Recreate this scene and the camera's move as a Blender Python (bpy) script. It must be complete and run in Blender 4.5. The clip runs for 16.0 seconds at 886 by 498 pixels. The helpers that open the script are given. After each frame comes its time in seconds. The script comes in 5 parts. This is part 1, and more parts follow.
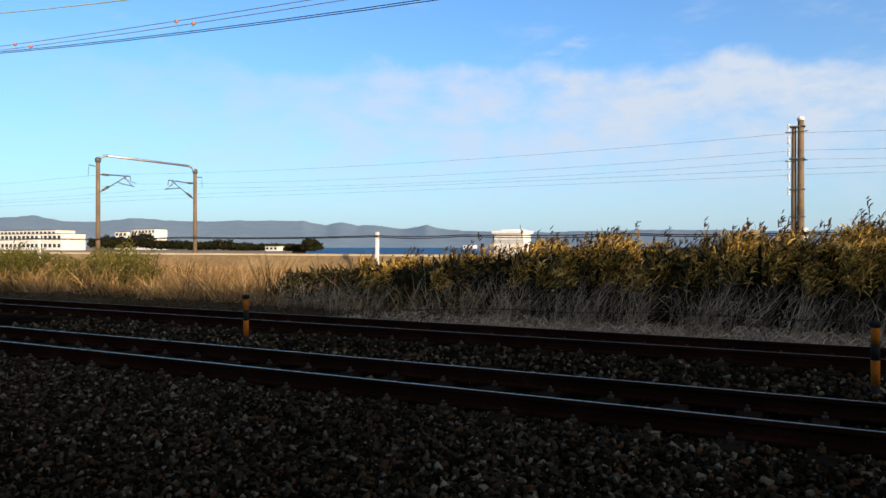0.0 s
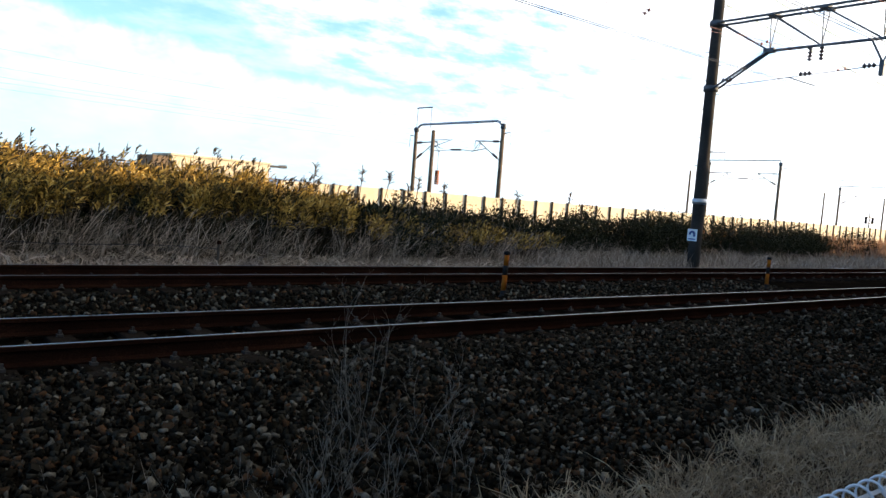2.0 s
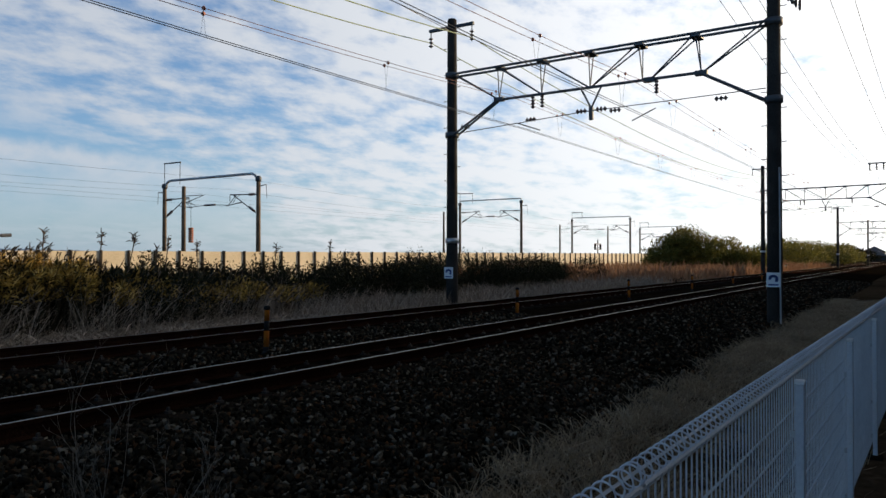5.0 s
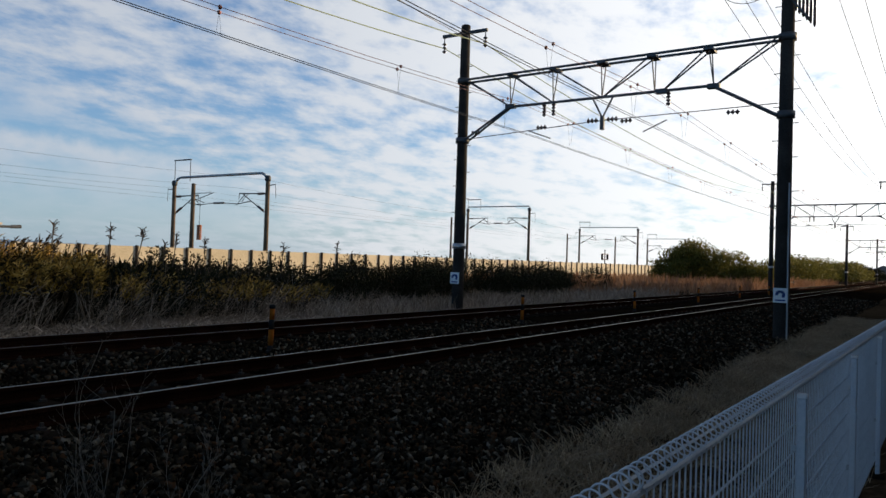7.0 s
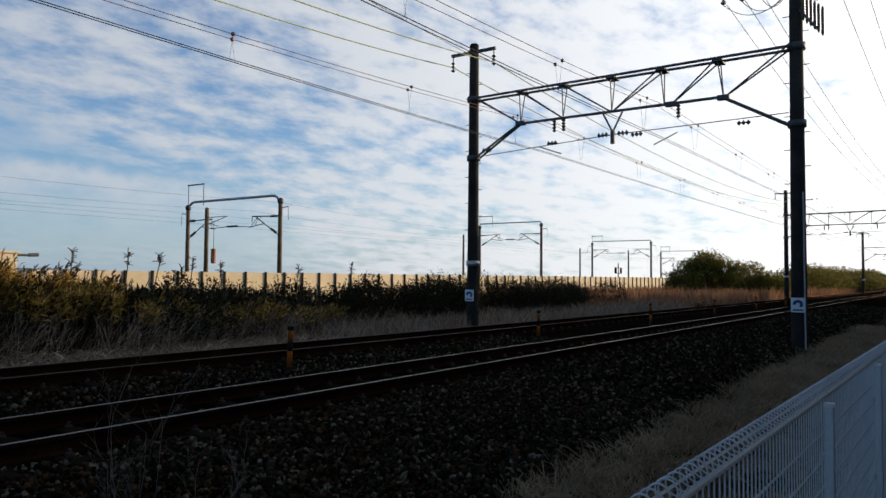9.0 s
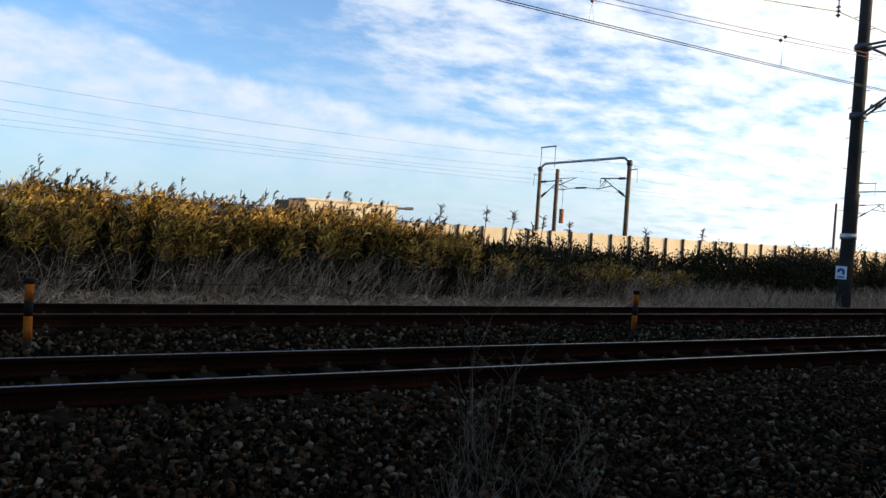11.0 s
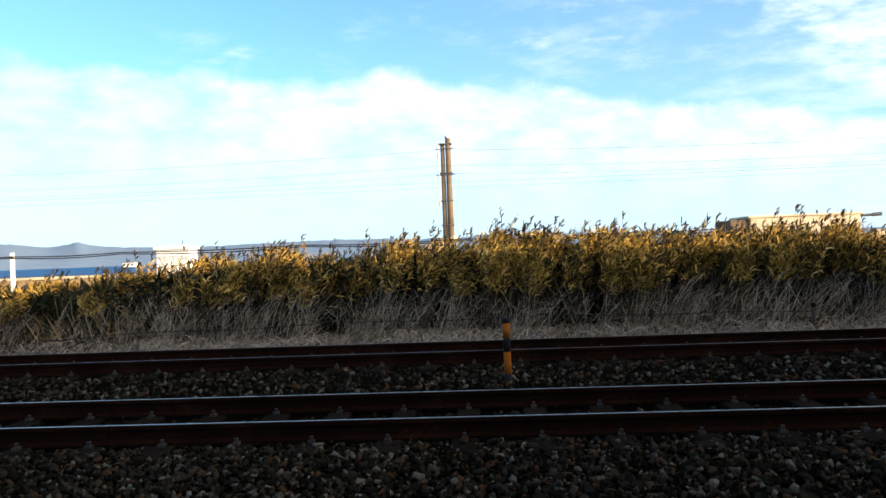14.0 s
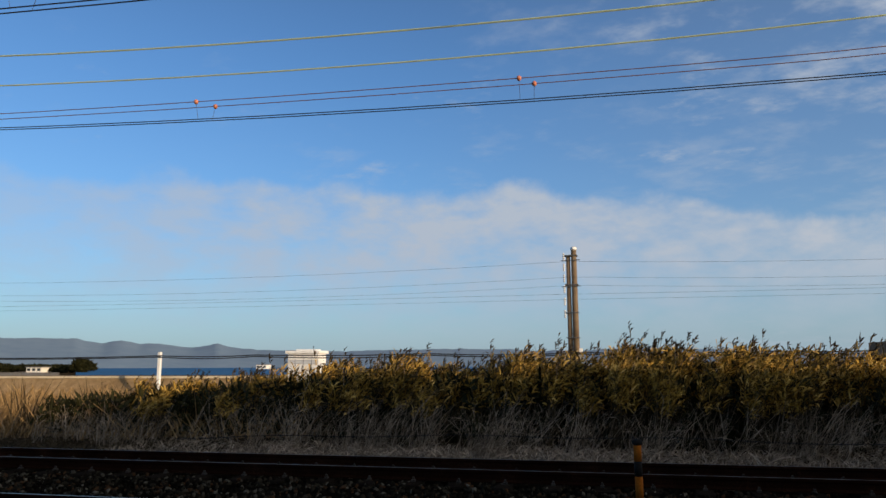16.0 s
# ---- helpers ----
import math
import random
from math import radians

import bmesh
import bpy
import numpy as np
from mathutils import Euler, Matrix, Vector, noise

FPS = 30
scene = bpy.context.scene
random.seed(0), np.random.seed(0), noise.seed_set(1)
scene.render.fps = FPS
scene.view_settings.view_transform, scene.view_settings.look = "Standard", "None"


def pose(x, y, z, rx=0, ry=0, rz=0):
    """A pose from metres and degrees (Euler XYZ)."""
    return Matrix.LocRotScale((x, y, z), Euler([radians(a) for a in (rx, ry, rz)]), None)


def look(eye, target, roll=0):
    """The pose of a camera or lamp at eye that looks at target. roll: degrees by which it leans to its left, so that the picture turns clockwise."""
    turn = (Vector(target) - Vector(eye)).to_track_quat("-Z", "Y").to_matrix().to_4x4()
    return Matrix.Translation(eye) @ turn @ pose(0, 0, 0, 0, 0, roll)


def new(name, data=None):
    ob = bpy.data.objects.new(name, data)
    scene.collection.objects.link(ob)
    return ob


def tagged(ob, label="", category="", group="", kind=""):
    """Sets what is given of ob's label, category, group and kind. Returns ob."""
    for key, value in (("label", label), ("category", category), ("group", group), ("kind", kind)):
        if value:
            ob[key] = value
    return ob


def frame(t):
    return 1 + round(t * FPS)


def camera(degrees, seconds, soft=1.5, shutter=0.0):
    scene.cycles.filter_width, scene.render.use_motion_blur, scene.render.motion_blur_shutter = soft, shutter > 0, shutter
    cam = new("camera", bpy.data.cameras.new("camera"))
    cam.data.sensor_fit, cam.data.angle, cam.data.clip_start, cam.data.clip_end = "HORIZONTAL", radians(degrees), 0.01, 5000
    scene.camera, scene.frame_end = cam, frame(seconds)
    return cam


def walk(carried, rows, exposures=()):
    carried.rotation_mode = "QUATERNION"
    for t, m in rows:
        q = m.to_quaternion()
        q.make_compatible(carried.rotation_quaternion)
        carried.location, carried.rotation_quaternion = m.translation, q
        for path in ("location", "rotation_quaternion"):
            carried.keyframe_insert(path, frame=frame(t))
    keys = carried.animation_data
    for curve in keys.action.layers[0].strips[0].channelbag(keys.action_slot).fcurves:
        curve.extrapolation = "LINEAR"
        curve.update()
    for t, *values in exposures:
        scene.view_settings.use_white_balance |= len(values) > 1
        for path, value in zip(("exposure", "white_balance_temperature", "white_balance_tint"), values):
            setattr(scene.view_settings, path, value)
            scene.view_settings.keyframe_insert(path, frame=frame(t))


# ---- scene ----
cam = camera(61.83, 16.0, soft=1.5)

# seconds, place of the eye, bearing (clockwise from +y), tilt, roll
PATH = [
    (0, -0.183, 0.001, 1.306, -28.46, -0.13, 0.06),
    (0.5, -0.168, 0.026, 1.286, -16.53, -0.07, 2.08),
    (1, -0.130, 0.011, 1.299, 0.40, -0.75, 0.58),
    (1.5, -0.044, -0.017, 1.302, 25.75, -2.72, 4.52),
    (2, -0.008, 0.008, 1.315, 39.47, -3.80, 4.52),
    (2.5, 0.051, -0.003, 1.303, 50.55, -3.31, 3.78),
    (3, 0.094, -0.043, 1.317, 57.90, -1.91, -1.21),
    (3.5, 0.090, -0.049, 1.333, 59.22, 0.47, -3.27),
    (3.7, 0.099, -0.048, 1.327, 59.53, 0.93, -2.25),
    (5.8, 0.112, -0.029, 1.316, 54.63, 1.13, 2.59),
    (6, 0.100, -0.031, 1.312, 53.61, 1.69, 2.99),
    (6.5, 0.115, -0.036, 1.311, 54.54, 1.75, 3.67),
    (7, 0.095, -0.043, 1.309, 56.74, 1.09, 1.86),
    (7.5, 0.128, -0.025, 1.307, 57.54, 1.02, 1.67),
    (8, 0.098, -0.024, 1.308, 57.30, 0.55, 1.98),
    (8.5, 0.066, -0.027, 1.314, 59.74, 1.53, 2.17),
    (9, 0.020, -0.029, 1.312, 55.77, 2.44, 0.47),
    (9.5, -0.003, -0.075, 1.315, 46.88, 1.93, -0.91),
    (10, -0.010, -0.061, 1.306, 40.55, 1.19, -1.30),
    (10.2, -0.002, -0.016, 1.312, 37.55, 0.21, 0.74),
    (12.3, 0.011, 0.072, 1.294, 19.14, -2.78, -0.83),
    (12.5, 0.007, 0.075, 1.291, 16.66, -2.98, -1.17),
    (13, 0.010, 0.070, 1.290, 14.98, -3.74, -0.78),
    (13.5, -0.016, 0.073, 1.293, 13.83, -3.31, -0.95),
    (14, -0.076, 0.072, 1.339, -3.48, 0.31, -2.22),
    (14.5, -0.095, 0.043, 1.395, -16.32, 7.34, -1.66),
    (15, -0.105, 0.051, 1.376, -17.53, 8.33, -1.84),
    (15.5, -0.112, 0.074, 1.374, -19.61, 9.44, -0.88),
    (16, -0.112, 0.052, 1.360, -12.87, 9.02, -0.22),
]


def aimed(x, y, z, bearing, tilt, roll):
    a, b = radians(bearing), radians(tilt)
    return look((x, y, z), (x + math.sin(a) * math.cos(b), y + math.cos(a) * math.cos(b), z + math.sin(b)), roll)


EXPOSURE = [(0, 0.5), (0.5, 0.7), (1.0, 0.95), (1.5, 1.3), (2.0, 1.4), (2.5, 1.3), (3.0, 0.7), (3.5, 0.3), (3.7, 0.2), (5.8, 0.05), (9.0, 0.0), (10, 0.25), (10.2, 0.3), (12.3, 1.42), (13.0, 1.5), (13.5, 1.52), (14.0, 1.22), (14.5, 0.45), (15.0, 0.0), (15.5, -0.05), (16.0, -0.08)]
walk(cam, [(t, aimed(*p)) for t, *p in PATH], EXPOSURE)

# ---------------------------------------------------------------- light
SUN_BEARING, SUN_HEIGHT = 120.0, 11.0
HOUSE_A, HOUSE_B, HOUSE_C = 7.2, 8.4, 9.1
SUN = Vector((math.sin(radians(SUN_BEARING)) * math.cos(radians(SUN_HEIGHT)), math.cos(radians(SUN_BEARING)) * math.cos(radians(SUN_HEIGHT)), math.sin(radians(SUN_HEIGHT))))
lamp = bpy.data.lights.new("sun", "SUN")
lamp.energy, lamp.angle, lamp.color = 5.0, radians(0.53), (1.0, 0.74, 0.45)
sun_ob = new("sun", lamp)
sun_ob.matrix_world = look((0, 0, 60), Vector((0, 0, 60)) - SUN)


class Tree:
    """Short calls for a node tree."""

    def __init__(self, tree):
        self.tree = tree

    def add(self, kind, props=None, **inputs):
        n = self.tree.nodes.new(kind)
        for k, v in (props or {}).items():
            setattr(n, k, v)
        for k, v in inputs.items():
            key = int(k[1:]) if k[0] == "i" and k[1:].isdigit() else k.replace("_", " ")
            if isinstance(v, bpy.types.NodeSocket):
                self.tree.links.new(v, n.inputs[key])
            else:
                n.inputs[key].default_value = v
        return n

    def math(self, op, a, b=0.0, c=0.0, clamp=False):
        return self.add("ShaderNodeMath", {"operation": op, "use_clamp": clamp}, i0=a, i1=b, i2=c).outputs[0]

    def ramp(self, fac, stops):
        n = self.add("ShaderNodeValToRGB", None, Fac=fac)
        e = n.color_ramp.elements
        while len(e) < len(stops):
            e.new(0.5)
        for s, (p, c) in zip(e, stops):
            s.position, s.color = p, (*c, 1) if len(c) == 3 else c
        return n.outputs[0]

    def noise(self, vector, scale, detail=4.0, rough=0.55):
        return self.add("ShaderNodeTexNoise", None, Vector=vector, Scale=scale, Detail=detail, Roughness=rough).outputs[0]

    def mix(self, fac, a, b, blend="MIX"):
        n = self.add("ShaderNodeMix", {"data_type": "RGBA", "blend_type": blend}, i0=fac)
        for k, v in ((6, a), (7, b)):
            if isinstance(v, bpy.types.NodeSocket):
                self.tree.links.new(v, n.inputs[k])
            else:
                n.inputs[k].default_value = (*v, 1) if len(v) == 3 else v
        return n.outputs[2]


def make_sky():
    w = bpy.data.worlds.new("sky")
    scene.world = w
    w.use_nodes = True
    t = Tree(w.node_tree)
    for n in list(w.node_tree.nodes):
        w.node_tree.nodes.remove(n)
    sky = t.add("ShaderNodeTexSky", {"sky_type": "NISHITA", "sun_disc": False, "sun_elevation": radians(SUN_HEIGHT), "sun_rotation": radians(SUN_BEARING), "air_density": 1.0, "dust_density": 0.6, "ozone_density": 2.5}).outputs[0]
    way = t.add("ShaderNodeTexCoord").outputs["Generated"]
    sep = t.add("ShaderNodeSeparateXYZ", None, Vector=way)
    x, y, z = sep.outputs
    up = t.math("MAXIMUM", z, 0.0)
    toward = t.add("ShaderNodeVectorMath", {"operation": "DOT_PRODUCT"}, i0=way, i1=SUN).outputs["Value"]
    near = t.math("MAXIMUM", t.math("MULTIPLY_ADD", toward, 0.5, 0.5), 0.0)
    glow = t.math("POWER", near, 4.0)
    bearing = t.math("ARCTAN2", x, y)
    # clear sky, paler toward the horizon
    clear = t.mix(1.0, sky, SKY_TINT, "MULTIPLY")
    deep = t.add("ShaderNodeMapRange", {"interpolation_type": "SMOOTHSTEP"}, Value=z, From_Min=0.35, From_Max=0.95, To_Min=0.0, To_Max=0.9).outputs[0]
    clear = t.mix(deep, clear, VEIL)
    milky = t.add("ShaderNodeMapRange", {"interpolation_type": "SMOOTHSTEP"}, Value=bearing, From_Min=-0.35, From_Max=0.30, To_Min=0.0, To_Max=0.12).outputs[0]
    clear = t.mix(milky, clear, (4.4, 5.2, 5.9))
    low = t.math("POWER", 2.718, t.math("MULTIPLY", up, -9.0))
    pale = t.mix(glow, HAZE_FAR, HAZE_NEAR)
    clear = t.mix(t.math("MULTIPLY", low, 0.75), clear, pale)
    # the layer of high cloud, seen in perspective
    k = t.math("DIVIDE", 1.0, t.math("ADD", up, 0.20))
    flat = t.add("ShaderNodeCombineXYZ", None, X=t.math("MULTIPLY", x, k), Y=t.math("MULTIPLY", y, k), Z=0.0).outputs[0]
    turned = t.add("ShaderNodeMapping", None, Vector=flat, Rotation=(0, 0, radians(48)), Scale=(1.0, 1.35, 1.0)).outputs[0]
    broad = t.noise(flat, 1.3, 3.0)
    ripples = t.noise(turned, 5.6, 7.0, 0.60)
    lean = t.add("ShaderNodeMapRange", None, Value=bearing, From_Min=-0.45, From_Max=1.5, To_Min=-0.13, To_Max=0.27).outputs[0]
    lean = t.math("SUBTRACT", lean, t.math("MULTIPLY", t.math("MAXIMUM", t.math("SUBTRACT", z, 0.42), 0.0), 1.6))
    cover = t.math("ADD", t.math("ADD", t.math("MULTIPLY", broad, 0.55), t.math("MULTIPLY", ripples, 0.8)), lean)
    high = t.add("ShaderNodeMapRange", {"interpolation_type": "SMOOTHSTEP"}, Value=cover, From_Min=0.60, From_Max=0.92).outputs[0]
    # a soft bank of cloud low over the sea
    lumps = t.noise(way, 9.0, 6.0, 0.58)
    streaked = t.add("ShaderNodeMapping", None, Vector=way, Scale=(1.0, 1.0, 2.2)).outputs[0]
    # a clear gap between the high layer and the low bank
    brink = t.math("ADD", t.math("MULTIPLY_ADD", bearing, -0.50, 0.43), t.math("MULTIPLY", t.math("SUBTRACT", lumps, 0.5), 0.16))
    gap = t.add("ShaderNodeMapRange", {"interpolation_type": "SMOOTHSTEP"}, Value=t.math("SUBTRACT", z, brink), From_Min=-0.035, From_Max=0.035, To_Min=0.38, To_Max=1.0).outputs[0]
    high = t.math("MULTIPLY", high, gap)
    fall = t.math("MULTIPLY_ADD", t.math("MAXIMUM", bearing, -0.1), -0.16, 0.225)
    crest = t.math("ADD", fall, t.math("MULTIPLY", t.math("SUBTRACT", lumps, 0.5), 0.085))
    under = t.add("ShaderNodeMapRange", {"interpolation_type": "SMOOTHSTEP"}, Value=t.math("SUBTRACT", crest, z), From_Min=-0.004, From_Max=0.022).outputs[0]
    east = t.add("ShaderNodeMapRange", {"interpolation_type": "SMOOTHSTEP"}, Value=bearing, From_Min=-1.25, From_Max=-0.25).outputs[0]
    thin = t.add("ShaderNodeMapRange", {"interpolation_type": "SMOOTHSTEP"}, Value=z, From_Min=0.0, From_Max=0.17, To_Min=0.12, To_Max=1.0).outputs[0]
    wisps = t.math("MULTIPLY_ADD", t.noise(streaked, 15.0, 6.0, 0.58), 2.2, -0.34, True)
    bank = t.math("MULTIPLY", t.math("MULTIPLY", t.math("MULTIPLY", under, east), thin), wisps)
    # torn scraps in the clear gap
    scraps = t.add("ShaderNodeMapRange", {"interpolation_type": "SMOOTHSTEP"}, Value=t.math("ADD", t.noise(turned, 3.4, 8.0, 0.64), t.math("MULTIPLY", bearing, 0.10)), From_Min=0.56, From_Max=0.76, To_Min=0.0, To_Max=0.60).outputs[0]
    aloft = t.add("ShaderNodeMapRange", {"interpolation_type": "SMOOTHSTEP"}, Value=z, From_Min=0.20, From_Max=0.27).outputs[0]
    high = t.math("MAXIMUM", high, t.math("MULTIPLY", scraps, aloft))
    mask = t.math("MAXIMUM", t.math("MULTIPLY", high, 0.92), bank, clamp=True)
    bright = t.math("MULTIPLY_ADD", glow, CLOUD_NEAR, CLOUD_FAR)
    shade = t.mix(near, (0.80, 0.96, 1.20), (1.02, 1.0, 0.97))
    cloud = t.add("ShaderNodeVectorMath", {"operation": "SCALE"}, i0=shade, Scale=bright).outputs[0]
    out = t.mix(mask, clear, cloud)
    bg = t.add("ShaderNodeBackground", None, Color=out, Strength=0.09)
    end = t.add("ShaderNodeOutputWorld", None, Surface=bg.outputs[0])


CLOUD_FAR, CLOUD_NEAR = 6.0, 11.0
VEIL = (1.0, 0.90, 0.74)
SKY_TINT = (1.08, 1.52, 2.0)
HAZE_FAR, HAZE_NEAR = (3.5, 4.8, 6.4), (11.0, 11.5, 11.5)
make_sky()


# ---------------------------------------------------------------- materials
def material(name, stops, scale=3.0, fine=40.0, rough=0.8, metal=0.0, bump=0.3, island=0.0, thin=0.0, spec=0.4, bump_size=0.01, own=0.0):
    """A surface: colours by coarse and fine noise, relief by the fine one. island: share of each loose piece's own shade. thin: light let through."""
    m = bpy.data.materials.new(name)
    m.use_nodes = True
    t = Tree(m.node_tree)
    bsdf = m.node_tree.nodes["Principled BSDF"]
    place = t.add("ShaderNodeNewGeometry").outputs["Position"]
    a, b = t.noise(place, scale), t.noise(place, fine, 3.0)
    fac = t.math("MULTIPLY_ADD", b, 0.45, t.math("MULTIPLY", a, 0.55))
    fac = t.add("ShaderNodeMapRange", None, Value=fac, From_Min=0.3, From_Max=0.7).outputs[0]
    if island:
        r = t.add("ShaderNodeNewGeometry").outputs["Random Per Island"]
        fac = t.math("ADD", t.math("MULTIPLY", fac, 1 - island), t.math("MULTIPLY", r, island))
    if own:
        r = t.add("ShaderNodeObjectInfo").outputs["Random"]
        fac = t.math("ADD", t.math("MULTIPLY", fac, 1 - own), t.math("MULTIPLY", r, own))
    col = t.ramp(fac, stops)
    m.node_tree.links.new(col, bsdf.inputs["Base Color"])
    bsdf.inputs["Metallic"].default_value = metal
    bsdf.inputs["Specular IOR Level"].default_value = spec
    m.node_tree.links.new(t.math("MULTIPLY_ADD", b, 0.25, rough - 0.12, True), bsdf.inputs["Roughness"])
    if bump:
        n = t.add("ShaderNodeBump", None, Height=b, Strength=bump, Distance=bump_size)
        m.node_tree.links.new(n.outputs[0], bsdf.inputs["Normal"])
    if thin:
        tr = t.add("ShaderNodeBsdfTranslucent", None, Color=col)
        mx = t.add("ShaderNodeMixShader", None, i0=thin, i1=bsdf.outputs[0], i2=tr.outputs[0])
        m.node_tree.links.new(mx.outputs[0], m.node_tree.nodes["Material Output"].inputs[0])
    return m


M = {}
# ballast and stones: deep shade and black gaps put into the colour
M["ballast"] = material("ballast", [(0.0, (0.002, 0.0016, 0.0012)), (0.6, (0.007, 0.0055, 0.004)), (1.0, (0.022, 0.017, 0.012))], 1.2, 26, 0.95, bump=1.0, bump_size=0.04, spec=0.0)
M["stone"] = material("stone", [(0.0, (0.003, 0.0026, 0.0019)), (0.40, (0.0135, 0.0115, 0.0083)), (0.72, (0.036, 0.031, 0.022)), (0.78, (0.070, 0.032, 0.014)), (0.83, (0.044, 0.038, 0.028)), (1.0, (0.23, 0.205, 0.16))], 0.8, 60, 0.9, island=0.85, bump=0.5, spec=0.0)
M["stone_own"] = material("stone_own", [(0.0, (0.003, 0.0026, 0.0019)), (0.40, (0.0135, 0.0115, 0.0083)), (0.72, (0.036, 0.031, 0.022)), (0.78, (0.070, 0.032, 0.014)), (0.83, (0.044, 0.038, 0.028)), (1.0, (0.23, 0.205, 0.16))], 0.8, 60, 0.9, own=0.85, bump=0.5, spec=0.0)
M["earth"] = material("earth", [(0.0, (0.012, 0.009, 0.006)), (0.5, (0.038, 0.028, 0.018)), (1.0, (0.09, 0.066, 0.04))], 0.12, 9, 0.95, bump=0.8, bump_size=0.05, spec=0.0)
M["bank"] = material("bank", [(0.0, (0.13, 0.085, 0.045)), (0.5, (0.24, 0.165, 0.09)), (1.0, (0.36, 0.26, 0.15))], 0.15, 3, 0.95, bump=0.8, bump_size=0.1, spec=0.05)
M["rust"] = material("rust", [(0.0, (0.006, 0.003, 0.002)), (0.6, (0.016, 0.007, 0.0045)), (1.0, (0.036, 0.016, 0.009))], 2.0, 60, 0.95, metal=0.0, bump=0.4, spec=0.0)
M["rail_top"] = material("rail_top", [(0.0, (0.19, 0.165, 0.13)), (1.0, (0.29, 0.255, 0.205))], 3.0, 30, 0.30, metal=1.0, bump=0.05)
M["rail_dull"] = material("rail_dull", [(0.0, (0.07, 0.06, 0.055)), (1.0, (0.17, 0.15, 0.135))], 3.0, 30, 0.45, metal=1.0, bump=0.1)
# sleepers near black: the shade between the rails put into the colour
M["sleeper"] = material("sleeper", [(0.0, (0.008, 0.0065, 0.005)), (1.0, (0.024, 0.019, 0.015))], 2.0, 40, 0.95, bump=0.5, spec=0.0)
M["clip"] = material("clip", [(0.0, (0.016, 0.014, 0.012)), (1.0, (0.055, 0.048, 0.042))], 2.0, 40, 0.8, metal=0.2, bump=0.1)
# concrete far below its own grey: the masts' dark side put into the colour
M["shaded_concrete"] = material("shaded_concrete", [(0.0, (0.014, 0.013, 0.012)), (0.5, (0.034, 0.030, 0.026)), (1.0, (0.07, 0.062, 0.052))], 1.3, 35, 0.9, bump=0.3, spec=0.1)
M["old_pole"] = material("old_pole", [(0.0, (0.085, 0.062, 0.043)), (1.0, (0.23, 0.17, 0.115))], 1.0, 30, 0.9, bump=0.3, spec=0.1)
M["steel"] = material("steel", [(0.0, (0.05, 0.054, 0.06)), (1.0, (0.12, 0.125, 0.13))], 2.0, 40, 0.6, metal=0.4, bump=0.15)
M["galvanised"] = material("galvanised", [(0.0, (0.32, 0.33, 0.34)), (1.0, (0.55, 0.56, 0.57))], 2.0, 40, 0.45, metal=0.7, bump=0.1)
M["insulator"] = material("insulator", [(0.0, (0.05, 0.035, 0.03)), (1.0, (0.12, 0.09, 0.08))], 3.0, 30, 0.25, bump=0.05)
M["white_ball"] = material("white_ball", [(0.0, (0.42, 0.13, 0.07)), (1.0, (0.58, 0.22, 0.13))], 3.0, 30, 0.3, bump=0.05)
M["wire_dark"] = material("wire_dark", [(0.0, (0.012, 0.012, 0.014)), (1.0, (0.03, 0.03, 0.032))], 3.0, 30, 0.5, metal=0.5, bump=0.0)
M["wire_copper"] = material("wire_copper", [(0.0, (0.16, 0.07, 0.05)), (1.0, (0.28, 0.13, 0.10))], 3.0, 30, 0.5, metal=0.5, bump=0.0)
M["wire_green"] = material("wire_green", [(0.0, (0.30, 0.37, 0.22)), (1.0, (0.42, 0.49, 0.31))], 3.0, 30, 0.5, metal=0.0, bump=0.0)
M["orange"] = material("orange", [(0.0, (0.17, 0.045, 0.006)), (0.6, (0.30, 0.088, 0.010)), (1.0, (0.40, 0.135, 0.02))], 4.0, 50, 0.85, bump=0.15, spec=0.05)
M["black"] = material("black", [(0.0, (0.006, 0.006, 0.006)), (1.0, (0.02, 0.019, 0.018))], 4.0, 50, 0.8, bump=0.15, spec=0.1)
M["white_paint"] = material("white_paint", [(0.0, (0.62, 0.63, 0.64)), (0.5, (0.76, 0.77, 0.78)), (1.0, (0.82, 0.82, 0.82))], 1.5, 50, 0.4, bump=0.06)
M["fence_white"] = material("fence_white", [(0.0, (0.47, 0.49, 0.52)), (1.0, (0.66, 0.68, 0.70))], 1.5, 60, 0.45, bump=0.05)
M["sign_blue"] = material("sign_blue", [(0.0, (0.02, 0.05, 0.20)), (1.0, (0.04, 0.08, 0.28))], 4.0, 50, 0.4, bump=0.0)
M["wall_cream"] = material("wall_cream", [(0.0, (0.40, 0.33, 0.22)), (0.5, (0.58, 0.50, 0.36)), (1.0, (0.68, 0.60, 0.46))], 0.5, 12, 0.85, bump=0.3)
M["wall_post"] = material("wall_post", [(0.0, (0.022, 0.017, 0.013)), (1.0, (0.06, 0.047, 0.036))], 0.8, 20, 0.85, bump=0.3, spec=0.1)
M["reed_leaf"] = material("reed_leaf", [(0.0, (0.010, 0.009, 0.003)), (0.30, (0.030, 0.026, 0.007)), (0.48, (0.17, 0.108, 0.021)), (0.66, (0.58, 0.355, 0.066)), (0.86, (0.80, 0.60, 0.20)), (1.0, (0.85, 0.72, 0.42))], 2.6, 9, 0.6, island=0.45, thin=0.28, bump=0.0, spec=0.2)
M["straw"] = material("straw", [(0.0, (0.085, 0.065, 0.047)), (0.5, (0.27, 0.21, 0.155)), (1.0, (0.56, 0.46, 0.355))], 0.5, 6, 0.8, island=0.65, thin=0.15, bump=0.0, spec=0.1)
